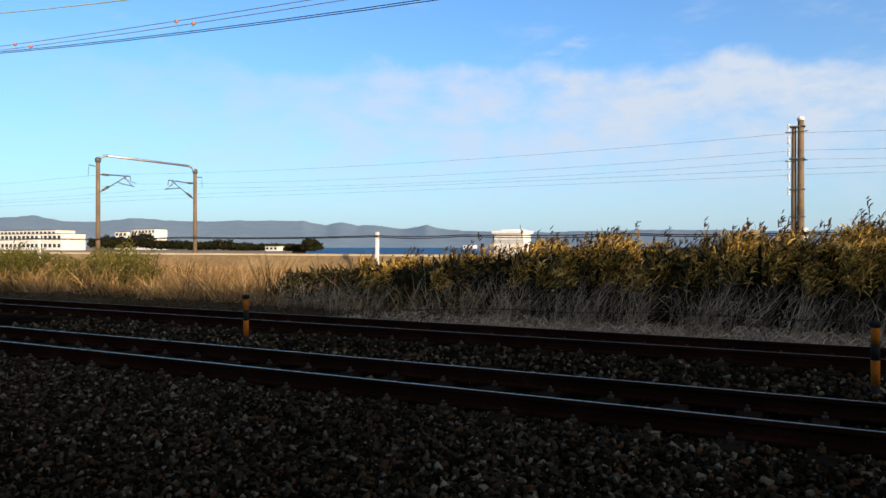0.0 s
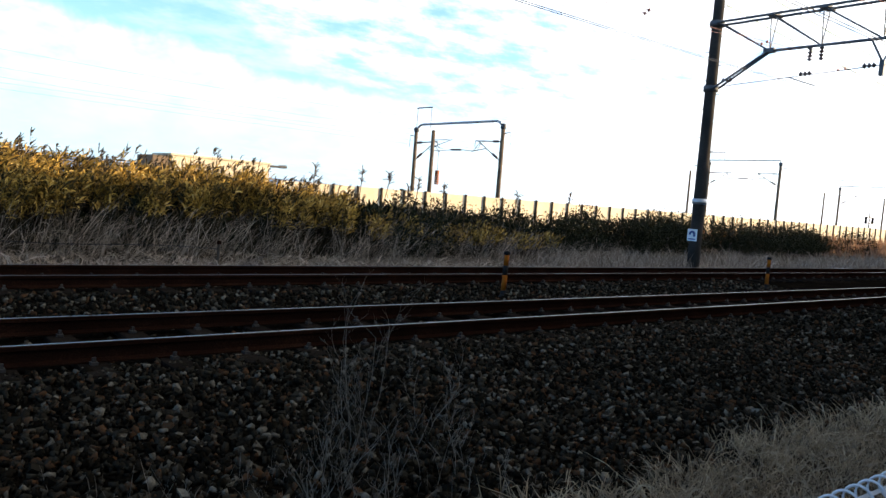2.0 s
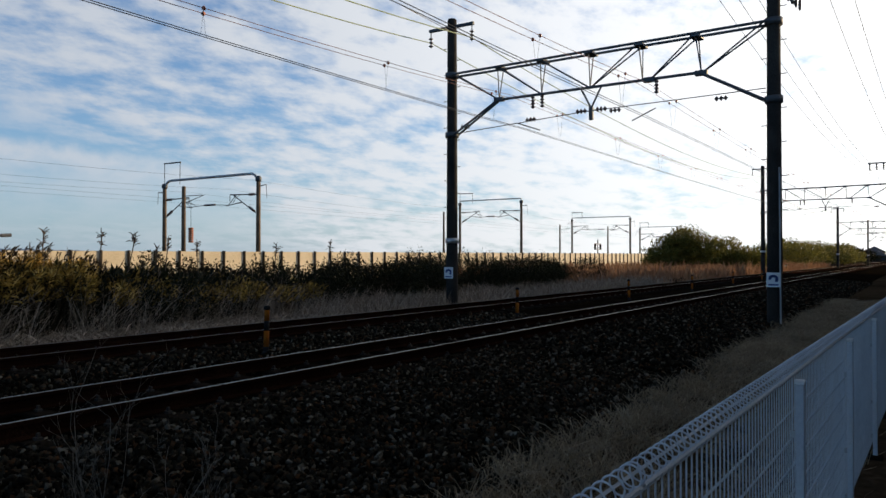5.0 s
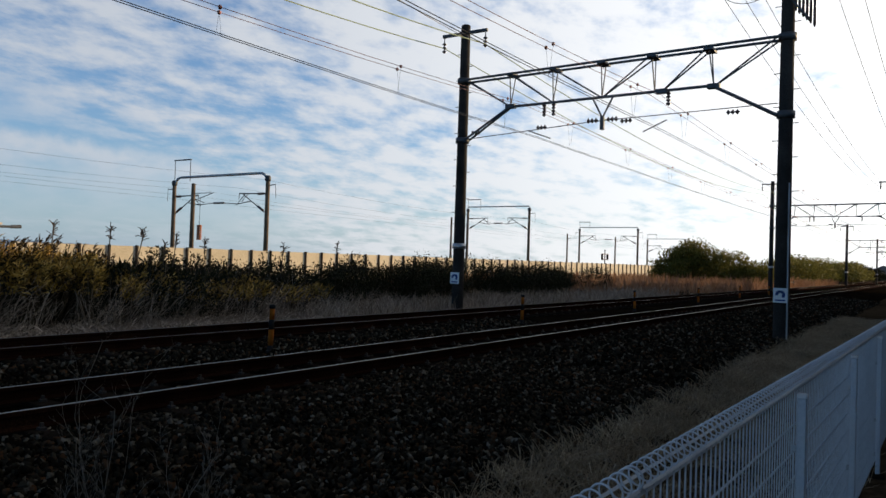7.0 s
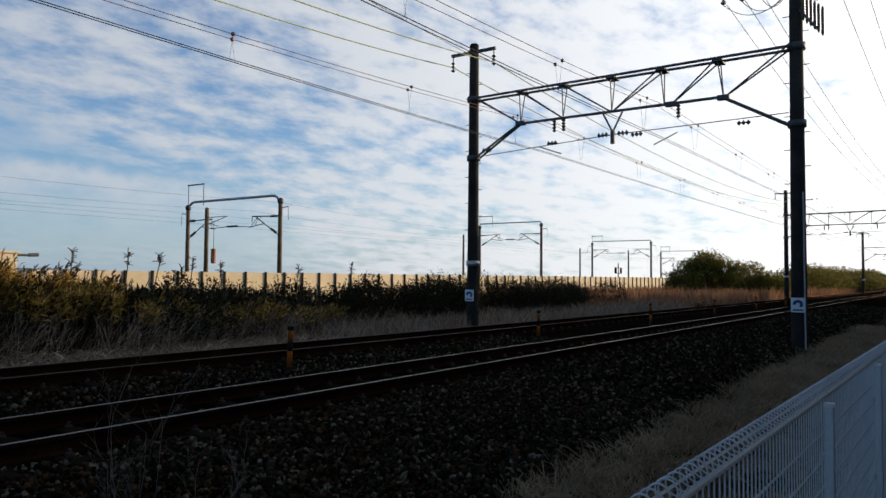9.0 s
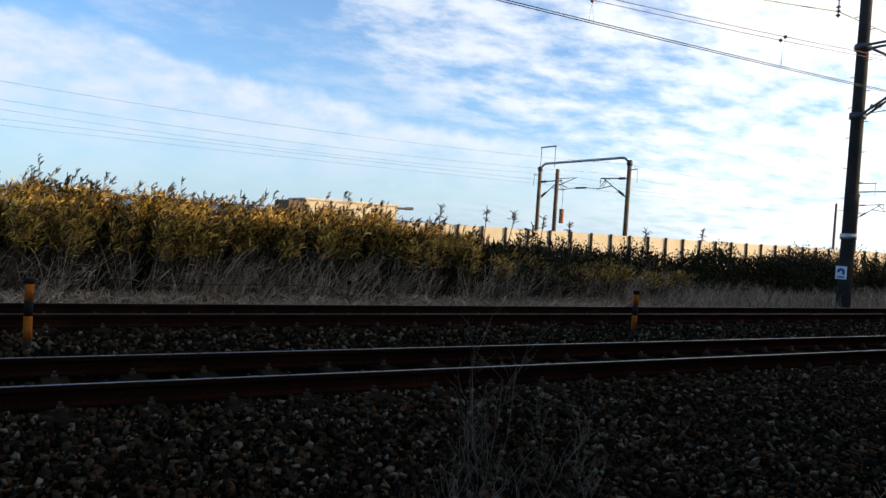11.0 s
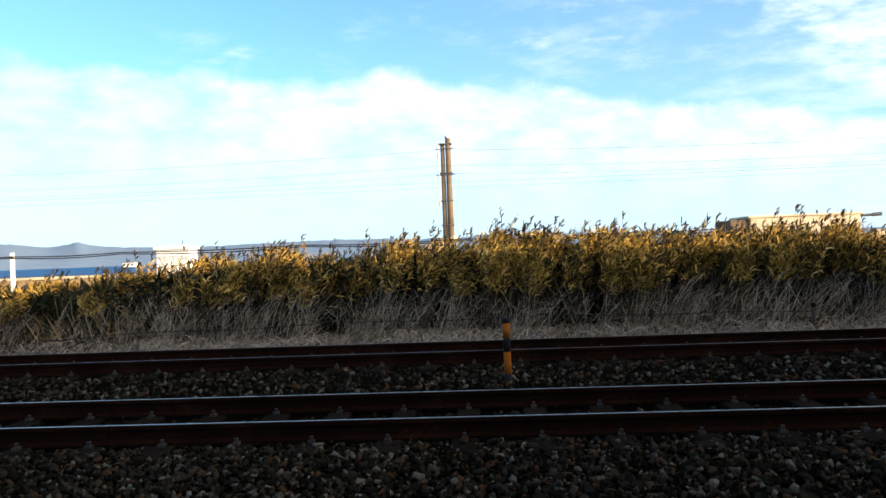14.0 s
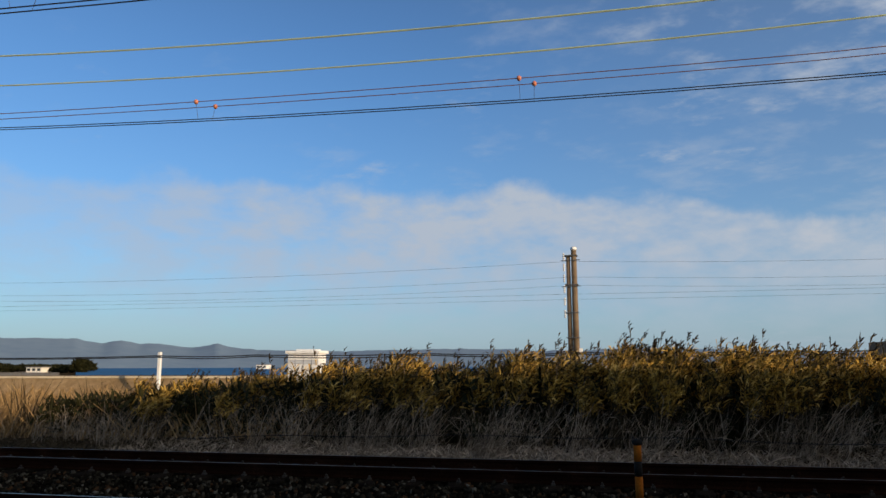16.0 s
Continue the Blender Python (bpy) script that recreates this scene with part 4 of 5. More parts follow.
def make_arch_portal(x, y0, y1, top, label, extra=0.0, r=0.9):
    """A round-cornered steel frame on two poles, with hinged arms for the wires."""
    p = base("arch_portal", x, (y0 + y1) / 2, -0.5, label, "catenary portal", "frames over the raised line")
    h = (y1 - y0) / 2
    t = top + 0.5
    for s in (-1, 1):
        part("post", lathe(bmesh.new(), (0, s * h, 0), [(0.20, -0.3), (0.17, t), (0.12, t + 0.05)], 14), M["old_pole"], p, "brownish concrete post", True)
    pts = []
    for a in np.linspace(0, math.pi / 2, 7):
        pts.append((0, -h + r - r * math.cos(a), t + 0.35 - r + r * math.sin(a)))
    for a in np.linspace(math.pi / 2, math.pi, 7):
        pts.append((0, h - r - r * math.cos(a), t + 0.35 - r + r * math.sin(a)))
    bm = bmesh.new()
    rings = [Vector(q) for q in pts]
    for a, b in zip(rings, rings[1:]):
        tube(bm, a, b, 0.11 if r > 0.5 else 0.08, n=8)
    part("beam", bm, M["galvanised"], p, "pale round-cornered steel beam", True)
    for s in (-1, 1):
        y = s * h
        part("elbow_clamp", lathe(bmesh.new(), (0, y, t - 0.12), [(0.20, -0.22), (0.25, -0.1), (0.25, 0.1), (0.16, 0.24)], 12), M["steel"], p, "dark clamp at the head of the post", True)
        bm = bmesh.new()
        for dz in (-0.9, 1.3):
            tube(bm, (0, y - s * 2.6, t - 1.5), (0.5, y - s * (3.0 + 0.4 * dz), t - 1.5 - 0.3 * dz), 0.025, n=6)
        tube(bm, (0, y - s * 3.3, t - 1.25), (0, y - s * 3.35, t - 1.75), 0.03, n=6)
        part("registration_arm", bm, M["steel"], p)
        bm = bmesh.new()
        tube(bm, (0, y, t - 1.35), (0, y - s * 3.3, t - 1.25), 0.05, n=6)
        tube(bm, (0, y, t - 3.0), (0, y - s * 2.9, t - 1.3), 0.045, n=6)
        tube(bm, (0, y - s * 1.9, t - 1.9), (0, y - s * 3.7, t - 2.15), 0.04, n=6)
        tube(bm, (0, y - s * 2.6, t - 1.3), (0, y - s * 3.5, t - 2.1), 0.03, n=6)
        part("hinged_arm", bm, M["steel"], p)
        bm = bmesh.new()
        insulator(bm, (0, y - s * 0.7 - 0.3, t - 1.33), 0.7, 0.12, 4, "Y")
        part("insulator", bm, M["insulator"], p, "ribbed insulator", True)
        bm = bmesh.new()
        tube(bm, (0, y - s * 0.45, t - 2.7), (0, y - s * 1.05, t - 2.35), 0.11, n=8)
        part("insulator", bm, M["insulator"], p, "ribbed insulator", True)
        bm = bmesh.new()
        tube(bm, (0, y, t - 0.7), (0, y + s * 0.9, t - 0.62), 0.04, n=6)
        tube(bm, (0, y + s * 0.88, t - 0.62), (0, y + s * 0.95, t - 1.7), 0.02, n=6)
        part("side_bracket", bm, M["steel"], p)
    if extra:
        part("section_insulator", tube(bmesh.new(), (0, 0.55, t - 2.0), (0, -0.75, t - 2.0), 0.085, n=8), M["insulator"], p, "dark tube hung between the arms")
        part("pull_wire", wire(bmesh.new(), [(0, h - 3.6, t - 2.1), (0, 0.5, t - 2.0), (0, -0.7, t - 2.0), (0, -h + 3.6, t - 2.1)], 0.03), M["wire_dark"], p)
        bm = bmesh.new()
        for s in (0.0, 2.1):
            tube(bm, (0, h - s, t), (0, h - s, t + extra), 0.03, n=6)
        tube(bm, (0, h + 0.1, t + extra), (0, h - 2.2, t + extra), 0.06, n=6)
        part("top_bracket", bm, M["steel"], p)
    return p


make_arch_portal(42.0, 44.5, 56.3, 7.78, "rounded steel frame on concrete posts behind the parapet", 1.9)
make_arch_portal(91.7, 46.0, 55.9, 9.2, "rounded steel frame on concrete posts farther along", 1.4, 0.16)
make_arch_portal(137.5, 46.0, 57.8, 8.9, "far steel frame over the raised line", 1.4, 0.16)
make_arch_portal(176.0, 47.5, 56.5, 8.4, "far steel frame over the raised line", 1.4, 0.16)
make_arch_portal(-57.0, 42.1, 53.0, 8.95, "sunlit rounded steel frame on brown posts")


def make_tension_mast():
    m = base("tension_mast", 40.6, 51.9, -0.5, "brown concrete mast with a hanging rusty weight", "mast")
    part("shaft", lathe(bmesh.new(), (0, 0, 0), [(0.2, -0.3), (0.17, 7.75), (0.1, 7.85)], 14), M["old_pole"], m, smooth=True)
    bm = bmesh.new()
    tube(bm, (0, -0.1, 6.4), (0, -2.6, 7.0), 0.03, n=6)
    tube(bm, (0, -0.1, 7.0), (0, -2.3, 7.0), 0.03, n=6)
    part("arm", bm, M["steel"], m)
    for k in range(7):
        part("weight", lathe(bmesh.new(), (0.15, -0.75, 3.1 + 0.18 * k), [(0.19, 0), (0.21, 0.03), (0.21, 0.14), (0.19, 0.165)], 12), M["weight_red"], m, "rusty red round weight", True)
    bm = bmesh.new()
    tube(bm, (0.15, -0.75, 4.3), (0.15, -0.75, 6.7), 0.018, n=5)
    part("weight_rope", bm, M["wire_dark"], m)


make_tension_mast()
for x, y, top in ((91.7, 58.7, 8.1), (137.5, 60.4, 8.0), (150.0, 55.0, 8.0)):
    m = base("slim_mast", x, y, -0.5, "slim far mast of the raised line", "mast", "slim far masts")
    part("shaft", lathe(bmesh.new(), (0, 0, 0), [(0.18, -0.3), (0.14, top + 0.45), (0.08, top + 0.5)], 10), M["old_pole"], m, smooth=True)
    part("arm", tube(bmesh.new(), (0, 0, top - 0.5), (0, -2.2, top - 0.3), 0.03, n=6), M["steel"], m)


def make_twin_pole():
    p = base("twin_pole", -2.55, 48.3, -0.5, "pair of brown concrete poles strapped together with white fittings", "pole")
    part("shaft", lathe(bmesh.new(), (0.12, 0, 0), [(0.22, -0.3), (0.17, 9.35), (0.1, 9.42)], 14), M["old_pole"], p, "tall brown pole", True)
    part("shaft", lathe(bmesh.new(), (-0.25, 0.1, 0), [(0.17, -0.3), (0.13, 8.95), (0.08, 9.0)], 12), M["old_pole"], p, "slimmer brown pole", True)
    for z in (8.9, 7.0, 5.2, 3.6):
        part("strap", slab(bmesh.new(), -0.48, 0.36, -0.22, 0.28, z, z + 0.07, 0.01), M["steel"], p)
    for k, z in enumerate((9.1, 8.4, 7.7, 7.0, 6.2, 5.4)):
        part("insulator", insulator(bmesh.new(), (-0.52, -0.15, z - 0.5), 0.5, 0.09, 4), M["white_paint"], p, "white ribbed insulator", True)
    part("cap", lathe(bmesh.new(), (0.12, 0, 9.3), [(0.2, 0), (0.2, 0.16), (0.12, 0.22)], 12), M["white_paint"], p, "pale cap", True)
    for z in (8.6, 6.9):
        part("arm", tube(bmesh.new(), (-0.7, -0.2, z), (0.5, -0.2, z + 0.03), 0.03, n=6), M["steel"], p)


make_twin_pole()


def make_line_wires():
    """Wires of the raised line from frame to frame."""
    stops = [(-160, 46), (-57, 45.4), (-2.5, 47.9), (42, 48.0), (91.7, 49.3), (137.5, 49.3), (176, 50.5), (260, 52)]
    for dy, z, sag, r in ((0.0, 7.0, 0.5, 0.006), (0.0, 5.9, 0.08, 0.006), (5.0, 7.0, 0.5, 0.006), (5.0, 6.0, 0.08, 0.006), (-3.0, 7.6, 0.5, 0.006)):
        f = base("line_wire", 0, 0, 0, "thin dark wire over the raised line", "wire", "wires of the raised line")
        pts = []
        for (xa, ya), (xb, yb) in zip(stops, stops[1:]):
            pts += sag_points(xa, xb, ya + dy, yb + dy, z, z, sag, 12)[:-1]
        part("strand", wire(bmesh.new(), pts, r, 4), M["wire_dark"], f)


make_line_wires()


# fence posts with two cables along the foot of the raised line
def make_cable_post(x, y):
    p = base("cable_post", x, y, -0.5, "pale square concrete post carrying two dark cables", "post", "pale posts with cables")
    part("shaft", slab(bmesh.new(), -0.09, 0.09, -0.09, 0.09, -0.2, 2.78, 0.015), M["white_paint"], p, "pale concrete shaft")
    part("bracket", slab(bmesh.new(), -0.12, 0.12, -0.14, -0.09, 2.45, 2.56, 0.01), M["steel"], p)


for x in (-62.0, -26.7, -1.8, 6.6):
    make_cable_post(x, 40.0)
for z, s in ((2.06, 0.10), (1.98, 0.16)):
    c = base("slung_cable", 0, 0, 0, "dark cable slung from post to post", "cable", "cables on the pale posts")
    pts = []
    xs = (-120, -95, -62.0, -44.0, -26.7, -20.4, -10.0, -1.8, 6.6, 12.9)
    for a, b in zip(xs, xs[1:]):
        pts += sag_points(a, b, 39.86, 39.86, z, z, s * random.uniform(0.5, 1.0), 8)[:-1]
    part("strand", wire(bmesh.new(), pts, 0.03, 5), M["wire_dark"], c)


def make_hut():
    h = base("equipment_hut", -17.75, 40.6, -0.5, "small white windowless equipment hut with an overhanging lid", "hut")
    part("wall", slab(bmesh.new(), -0.95, 0.95, 0, 1.2, -0.2, 2.62, 0.03), M["white_paint"], h, "white metal walls")
    part("roof", slab(bmesh.new(), -1.07, 1.07, -0.12, 1.32, 2.62, 2.80, 0.03), M["white_paint"], h, "white overhanging roof")
    part("roof_rib", slab(bmesh.new(), -0.6, 0.7, 0.3, 1.0, 2.80, 2.88, 0.02), M["white_paint"], h)
    for x in (-0.5, 0.02, 0.52):
        part("panel_joint", slab(bmesh.new(), x, x + 0.03, -0.012, 0.002, 0.0, 2.55), M["galvanised"], h)


make_hut()


# ---------------------------------------------------------------- reeds, grass and bushes
def spread(n, x0, x1, y0, y1):
    return np.stack([rng.uniform(x0, x1, n), rng.uniform(y0, y1, n), np.zeros(n)], 1)


def reed_height(x):
    return np.interp(x, [-30, -16, -11, -8, -4, 0, 5, 8, 10, 12, 14, 18], [0.6, 0.75, 0.95, 1.25, 1.52, 1.68, 1.68, 1.50, 1.22, 0.8, 0.62, 0.5])


def make_reeds():
    root = base("reed_bed", 0, 0, 0, "dense bed of tall yellow-green reeds with dry stems", "reeds", kind="stuff")
    tufts = spread(430, -13, 17, 15.3, 18.5)
    thin_out = np.clip((-7.0 - tufts[:, 0]) / 7, 0, 0.75)
    tufts = tufts[rng.uniform(size=len(tufts)) > thin_out]
    pick = rng.integers(0, len(tufts), 9000)
    p = tufts[pick] + np.stack([rng.normal(0, 0.10, 9000), rng.normal(0, 0.10, 9000), np.zeros(9000)], 1)
    tuft_lean, tuft_tall = rng.normal(0.12, 0.10, len(tufts))[pick], rng.uniform(0.80, 1.06, len(tufts))[pick]
    p[:, 2] = -0.32
    n = len(p)
    clump = 0.10 * np.sin(p[:, 0] * 2.3) + 0.08 * np.sin(p[:, 0] * 0.9 + 1) + 0.06 * np.sin(5.1 * p[:, 0] + p[:, 1] * 3)
    h = (reed_height(p[:, 0]) + clump) * rng.uniform(0.76, 1.0, n) * tuft_tall + 0.32
    front = np.clip((16.2 - p[:, 1]) / 1.2, 0, 1)
    h *= 1 - 0.30 * front
    lean = np.stack([tuft_lean + rng.normal(0, 0.08, n), rng.normal(-0.04, 0.10, n)], 1)
    tip = p.copy()
    tip[:, :2] += lean * h[:, None]
    tip[:, 2] += h
    # stems in dark brown: the shade low in the bed put into their colour
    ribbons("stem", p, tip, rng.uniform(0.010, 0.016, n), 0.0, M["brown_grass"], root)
    # leaves in the upper two thirds
    q, w = [], []
    for k in range(15):
        f = 1.0 - 0.40 * rng.uniform(0, 1, n) ** 1.2
        a = p + (tip - p) * f[:, None]
        ang = rng.uniform(0, 2 * np.pi, n)
        out = rng.uniform(0.05, 0.20, n)
        b = a + np.stack([np.cos(ang) * out + 0.05, np.sin(ang) * out, rng.uniform(-0.07, 0.20, n)], 1)
        q.append(a)
        w.append(b)
    a, b = np.concatenate(q), np.concatenate(w)
    ribbons("leaf", a, b, rng.uniform(0.016, 0.042, len(a)), 0.03, M["reed_leaf"], root)
    # feathery heads on the tallest
    tall = np.flatnonzero((rng.uniform(size=n) < 0.11) & (p[:, 1] > 15.6))
    a = tip[tall]
    stalk = a + np.stack([rng.normal(0.04, 0.06, len(a)), rng.normal(0, 0.04, len(a)), rng.uniform(0.14, 0.44, len(a))], 1)
    ribbons("stalk", a, stalk, 0.010, 0.0, M["straw"], root)
    q, w = [], []
    for k in range(8):
        ang = rng.uniform(0, 2 * np.pi, len(a))
        s = stalk - (stalk - a) * rng.uniform(0, 0.5, len(a))[:, None]
        q.append(s)
        w.append(s + np.stack([0.05 * np.cos(ang) + 0.05, 0.05 * np.sin(ang), rng.uniform(0.02, 0.12, len(a))], 1))
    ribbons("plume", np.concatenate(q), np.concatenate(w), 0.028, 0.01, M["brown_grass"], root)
    # near-black leaves between the stems, added as the shade inside the bed
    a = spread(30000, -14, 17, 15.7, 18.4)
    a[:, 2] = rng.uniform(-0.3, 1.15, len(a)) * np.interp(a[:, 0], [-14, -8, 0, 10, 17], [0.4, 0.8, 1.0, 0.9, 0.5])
    ribbons("shade_leaf", a, a + rng.normal(size=a.shape) * 0.13 + [0, 0, 0.08], rng.uniform(0.04, 0.09, len(a)), 0.0, M["leaf_dark"], root)
    # bare leaning stems along the foot
    tufts = spread(320, -14, 20, 14.3, 16.1)
    p = tufts[rng.integers(0, 320, 4200)] + np.stack([rng.normal(0, 0.13, 4200), rng.normal(0, 0.10, 4200), np.zeros(4200)], 1)
    p[:, 2] = -0.36
    n = len(p)
    h = rng.uniform(0.25, 1.0, n) ** 1.2 * 1.5 * np.interp(p[:, 0], [-14, -9, 12, 20], [0.6, 1.0, 1.0, 0.6])
    bend = rng.normal(0.34, 0.36, n)
    tip = p + np.stack([bend * h, rng.normal(-0.12, 0.3, n) * h, h * rng.uniform(0.7, 1.0, n)], 1)
    ribbons("dry_stem", p, tip, rng.uniform(0.005, 0.012, n), rng.normal(0.05, 0.08, n), M["straw"], root)
    # side shoots
    a = p + (tip - p) * rng.uniform(0.4, 0.8, n)[:, None]
    b = a + np.stack([rng.normal(0.05, 0.14, n), rng.normal(0, 0.12, n), rng.uniform(-0.05, 0.25, n)], 1)
    ribbons("dry_shoot", a, b, rng.uniform(0.006, 0.012, n), 0.02, M["straw"], root)
    return root


make_reeds()


def make_tall_weed(x, y, h, lean, seed):
    """A dead stalk with a ragged seed head."""
    r = random.Random(seed)
    w = base("tall_weed", x, y, -0.36, "tall dead stalk with a ragged brown seed head", "weed", "tall dead stalks before the parapet")
    top = Vector((lean, 0, h + 0.36))
    part("stalk", wire(bmesh.new(), [(0, 0, 0), (lean * 0.3, 0, top.z * 0.55), top], 0.013, 5), M["bark"], w)
    bm = bmesh.new()
    for k in range(26):
        a = top - Vector((lean * 0.2, 0, r.uniform(0, 0.34)))
        b = a + Vector((r.gauss(0.03, 0.07), r.gauss(0, 0.06), r.uniform(-0.02, 0.13)))
        wire(bm, [a, (a + b) / 2 + Vector((0, 0, 0.02)), b], r.uniform(0.007, 0.014), 3)
    part("seed_head", bm, M["bark"], w)


for k, (x, h, lean) in enumerate(((10.6, 1.95, 0.12), (11.3, 1.92, 0.34), (12.2, 1.62, 0.05), (12.45, 1.86, 0.16), (9.2, 1.9, 0.1), (13.6, 1.75, -0.1), (16.4, 1.7, 0.1), (18.8, 1.85, 0.2))):
    make_tall_weed(x, 16.6, h, lean, 90 + k)


def grass(name, n, x0, x1, y0, y1, h0, h1, z, mat, label, width=(0.008, 0.02), lean=0.35, clumps=0.6, hf=None, zf=None, per=28):
    centres = spread(max(4, n // per), x0, x1, y0, y1)
    which = rng.integers(0, len(centres), n)
    pick = centres[which]
    p = pick + np.stack([rng.normal(0, 0.16, n), rng.normal(0, 0.14, n), np.zeros(n)], 1)
    loose = rng.uniform(size=n) > clumps
    p[loose] = spread(int(loose.sum()), x0, x1, y0, y1)
    p[:, 2] = z if zf is None else zf(p[:, 1])
    h = rng.uniform(h0, h1, n) * rng.uniform(0.55, 1.35, len(centres))[which]
    if hf is not None:
        h *= hf(p[:, 0])
    tip = p + np.stack([rng.normal(0.06, lean, n) * h, rng.normal(0, lean, n) * h, h], 1)
    ob = ribbons(name, p, tip, rng.uniform(*width, n), rng.normal(0.02, 0.03, n), mat)
    return tagged(ob, label, "grass", kind="stuff")


# dark brown strip: the shadow at the meadow's foot put into the colour
grass("withered_grass", 16000, -40, -8, 12.6, 15.4, 0.04, 0.20, -0.37, M["brown_grass"], "short dark grass along the ballast, the shadow strip put into its colour", (0.012, 0.028), 1.2, 0.5)
grass("dry_grass", 21000, -10, 26, 12.6, 15.2, 0.05, 0.22, -0.37, M["straw"], "short bleached dry grass along the ballast", (0.012, 0.028), 1.2, 0.5)
grass("meadow_grass", 24000, -52, -7, 15.5, 21.0, 0.4, 1.05, -0.36, M["dry_grass"], "tall sunlit golden dry grass", (0.014, 0.032), 0.6, 0.85)
grass("brown_weed", 1400, -34, -8, 15.5, 19.0, 0.7, 1.35, -0.36, M["brown_grass"], "thin dark brown dead weeds above the grass", (0.012, 0.03), 0.25, 0.8)
grass("far_grass", 9000, -95, -15, 21.0, 39.0, 0.3, 0.8, -0.40, M["dry_grass"], "golden dry grass of the field", (0.03, 0.07), 0.35)
grass("field_grass", 9000, -15, 20, 18.6, 38, 0.4, 1.0, -0.40, M["dry_grass"], "dry grass behind the reeds", (0.03, 0.06), 0.35)
grass("slope_grass", 9000, 15, 48, 12.9, 16.6, 0.15, 0.62, -0.38, M["straw"], "grey dry grass on the slope", (0.012, 0.026), 0.5)
grass("reddish_grass", 20000, 46, 150, 13.0, 38, 0.5, 1.25, -0.40, M["sunred_grass"], "tall dry grass, the low sun's red put into its colour", (0.04, 0.09), 0.3)
grass("verge_grass", 110000, 0.8, 34, 0.62, 2.75, 0.03, 0.16, -0.47, M["verge"], "matted brown grass between the fence and the ballast", (0.004, 0.009), 1.0, 0.95, per=95, zf=lambda y: np.interp(y, [0.6, 1.9, 3.2], [-0.46, -0.50, -0.40]))


def leaf_mass(lobes, per, size, seed_spread=0.35):
    """Leaves in the shells of several lobes: roots and tips."""
    q, w = [], []
    for cx, cy, cz, rx, ry, rz in lobes:
        d = rng.normal(size=(per, 3))
        d /= np.linalg.norm(d, axis=1)[:, None]
        d[:, 2] = np.abs(d[:, 2]) * rng.choice([1, 1, -0.4], per)
        f = rng.uniform(0.45, 1.05, per) ** 0.6 * (1 + 0.16 * np.sin(7 * d[:, 0] + 5 * d[:, 1] + cx) + 0.1 * np.sin(13 * d[:, 2] + cy))
        a = np.array([cx, cy, cz]) + d * f[:, None] * np.array([rx, ry, rz])
        o = d * 0.5 + rng.normal(size=(per, 3)) * 0.7
        o[:, 2] += 0.35
        o /= np.linalg.norm(o, axis=1)[:, None]
        q.append(a)
        w.append(a + o * rng.uniform(0.6, 1.3, (per, 1)) * size)
    return np.concatenate(q), np.concatenate(w)


def make_bush(x, y, lobes, per, size, mat, label, limbs=6):
    b = base("bush", x, y, -0.4, label, "bush", "bushes along the line")
    a, t = leaf_mass(lobes, per, size)
    a[:, 2] = np.maximum(a[:, 2], 0.02)
    ribbons("crown", a, t, size * rng.uniform(0.3, 0.55, len(a)), 0.0, mat, b)
    for cx, cy, cz, rx, ry, rz in lobes[:limbs]:
        bm = bmesh.new()
        foot = Vector((cx * 0.5, cy * 0.5, -0.1))
        mid = Vector((cx * 0.8, cy * 0.8, cz * 0.5))
        tube(bm, foot, mid, 0.05 + 0.02 * rz, 0.03 + 0.015 * rz, 6)
        tube(bm, mid, (cx, cy, cz + 0.6 * rz), 0.03 + 0.015 * rz, 0.01, 6)
        tube(bm, mid, (cx + 0.5 * rx, cy + 0.3 * ry, cz + 0.4 * rz), 0.02 + 0.01 * rz, 0.008, 6)
        part("limb", bm, M["bark"], b)
    return b


def hedge_lobes(length, depth, height, n, seed):
    r = random.Random(seed)
    out = []
    for k in range(n):
        f = (k + 0.5) / n
        s = height * r.uniform(0.75, 1.1)
        out.append(((f - 0.5) * length, r.uniform(-0.4, 0.4) * depth, s * 0.45, length / n * r.uniform(0.8, 1.3), depth * r.uniform(0.4, 0.6), s * 0.56))
    return out


# scrub in front of the parapet, its shade put into near-black leaves
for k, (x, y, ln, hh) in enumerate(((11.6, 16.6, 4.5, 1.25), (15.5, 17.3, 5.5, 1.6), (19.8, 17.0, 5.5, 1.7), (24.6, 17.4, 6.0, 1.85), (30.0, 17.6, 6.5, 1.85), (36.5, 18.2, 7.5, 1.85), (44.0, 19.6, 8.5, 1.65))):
    make_bush(x, y, hedge_lobes(ln, 2.4, hh, 6, k + 1), 2600, 0.085, M["leaf_dark"], "low tangled scrub before the parapet, its shade put into near-black leaves", 4)
# scrub at the foot of the meadow
make_bush(-28.8, 17.4, hedge_lobes(5.5, 2.0, 1.9, 6, 31), 2200, 0.09, M["leaf_green"], "low green scrub in golden grass", 4)
make_bush(-22.8, 17.4, hedge_lobes(4.0, 1.8, 1.75, 4, 32), 2000, 0.09, M["leaf_green"], "low green scrub in golden grass", 3)
make_bush(-36.0, 18.2, hedge_lobes(6.0, 2.0, 1.7, 5, 33), 2000, 0.09, M["leaf_green"], "low green scrub in golden grass", 3)
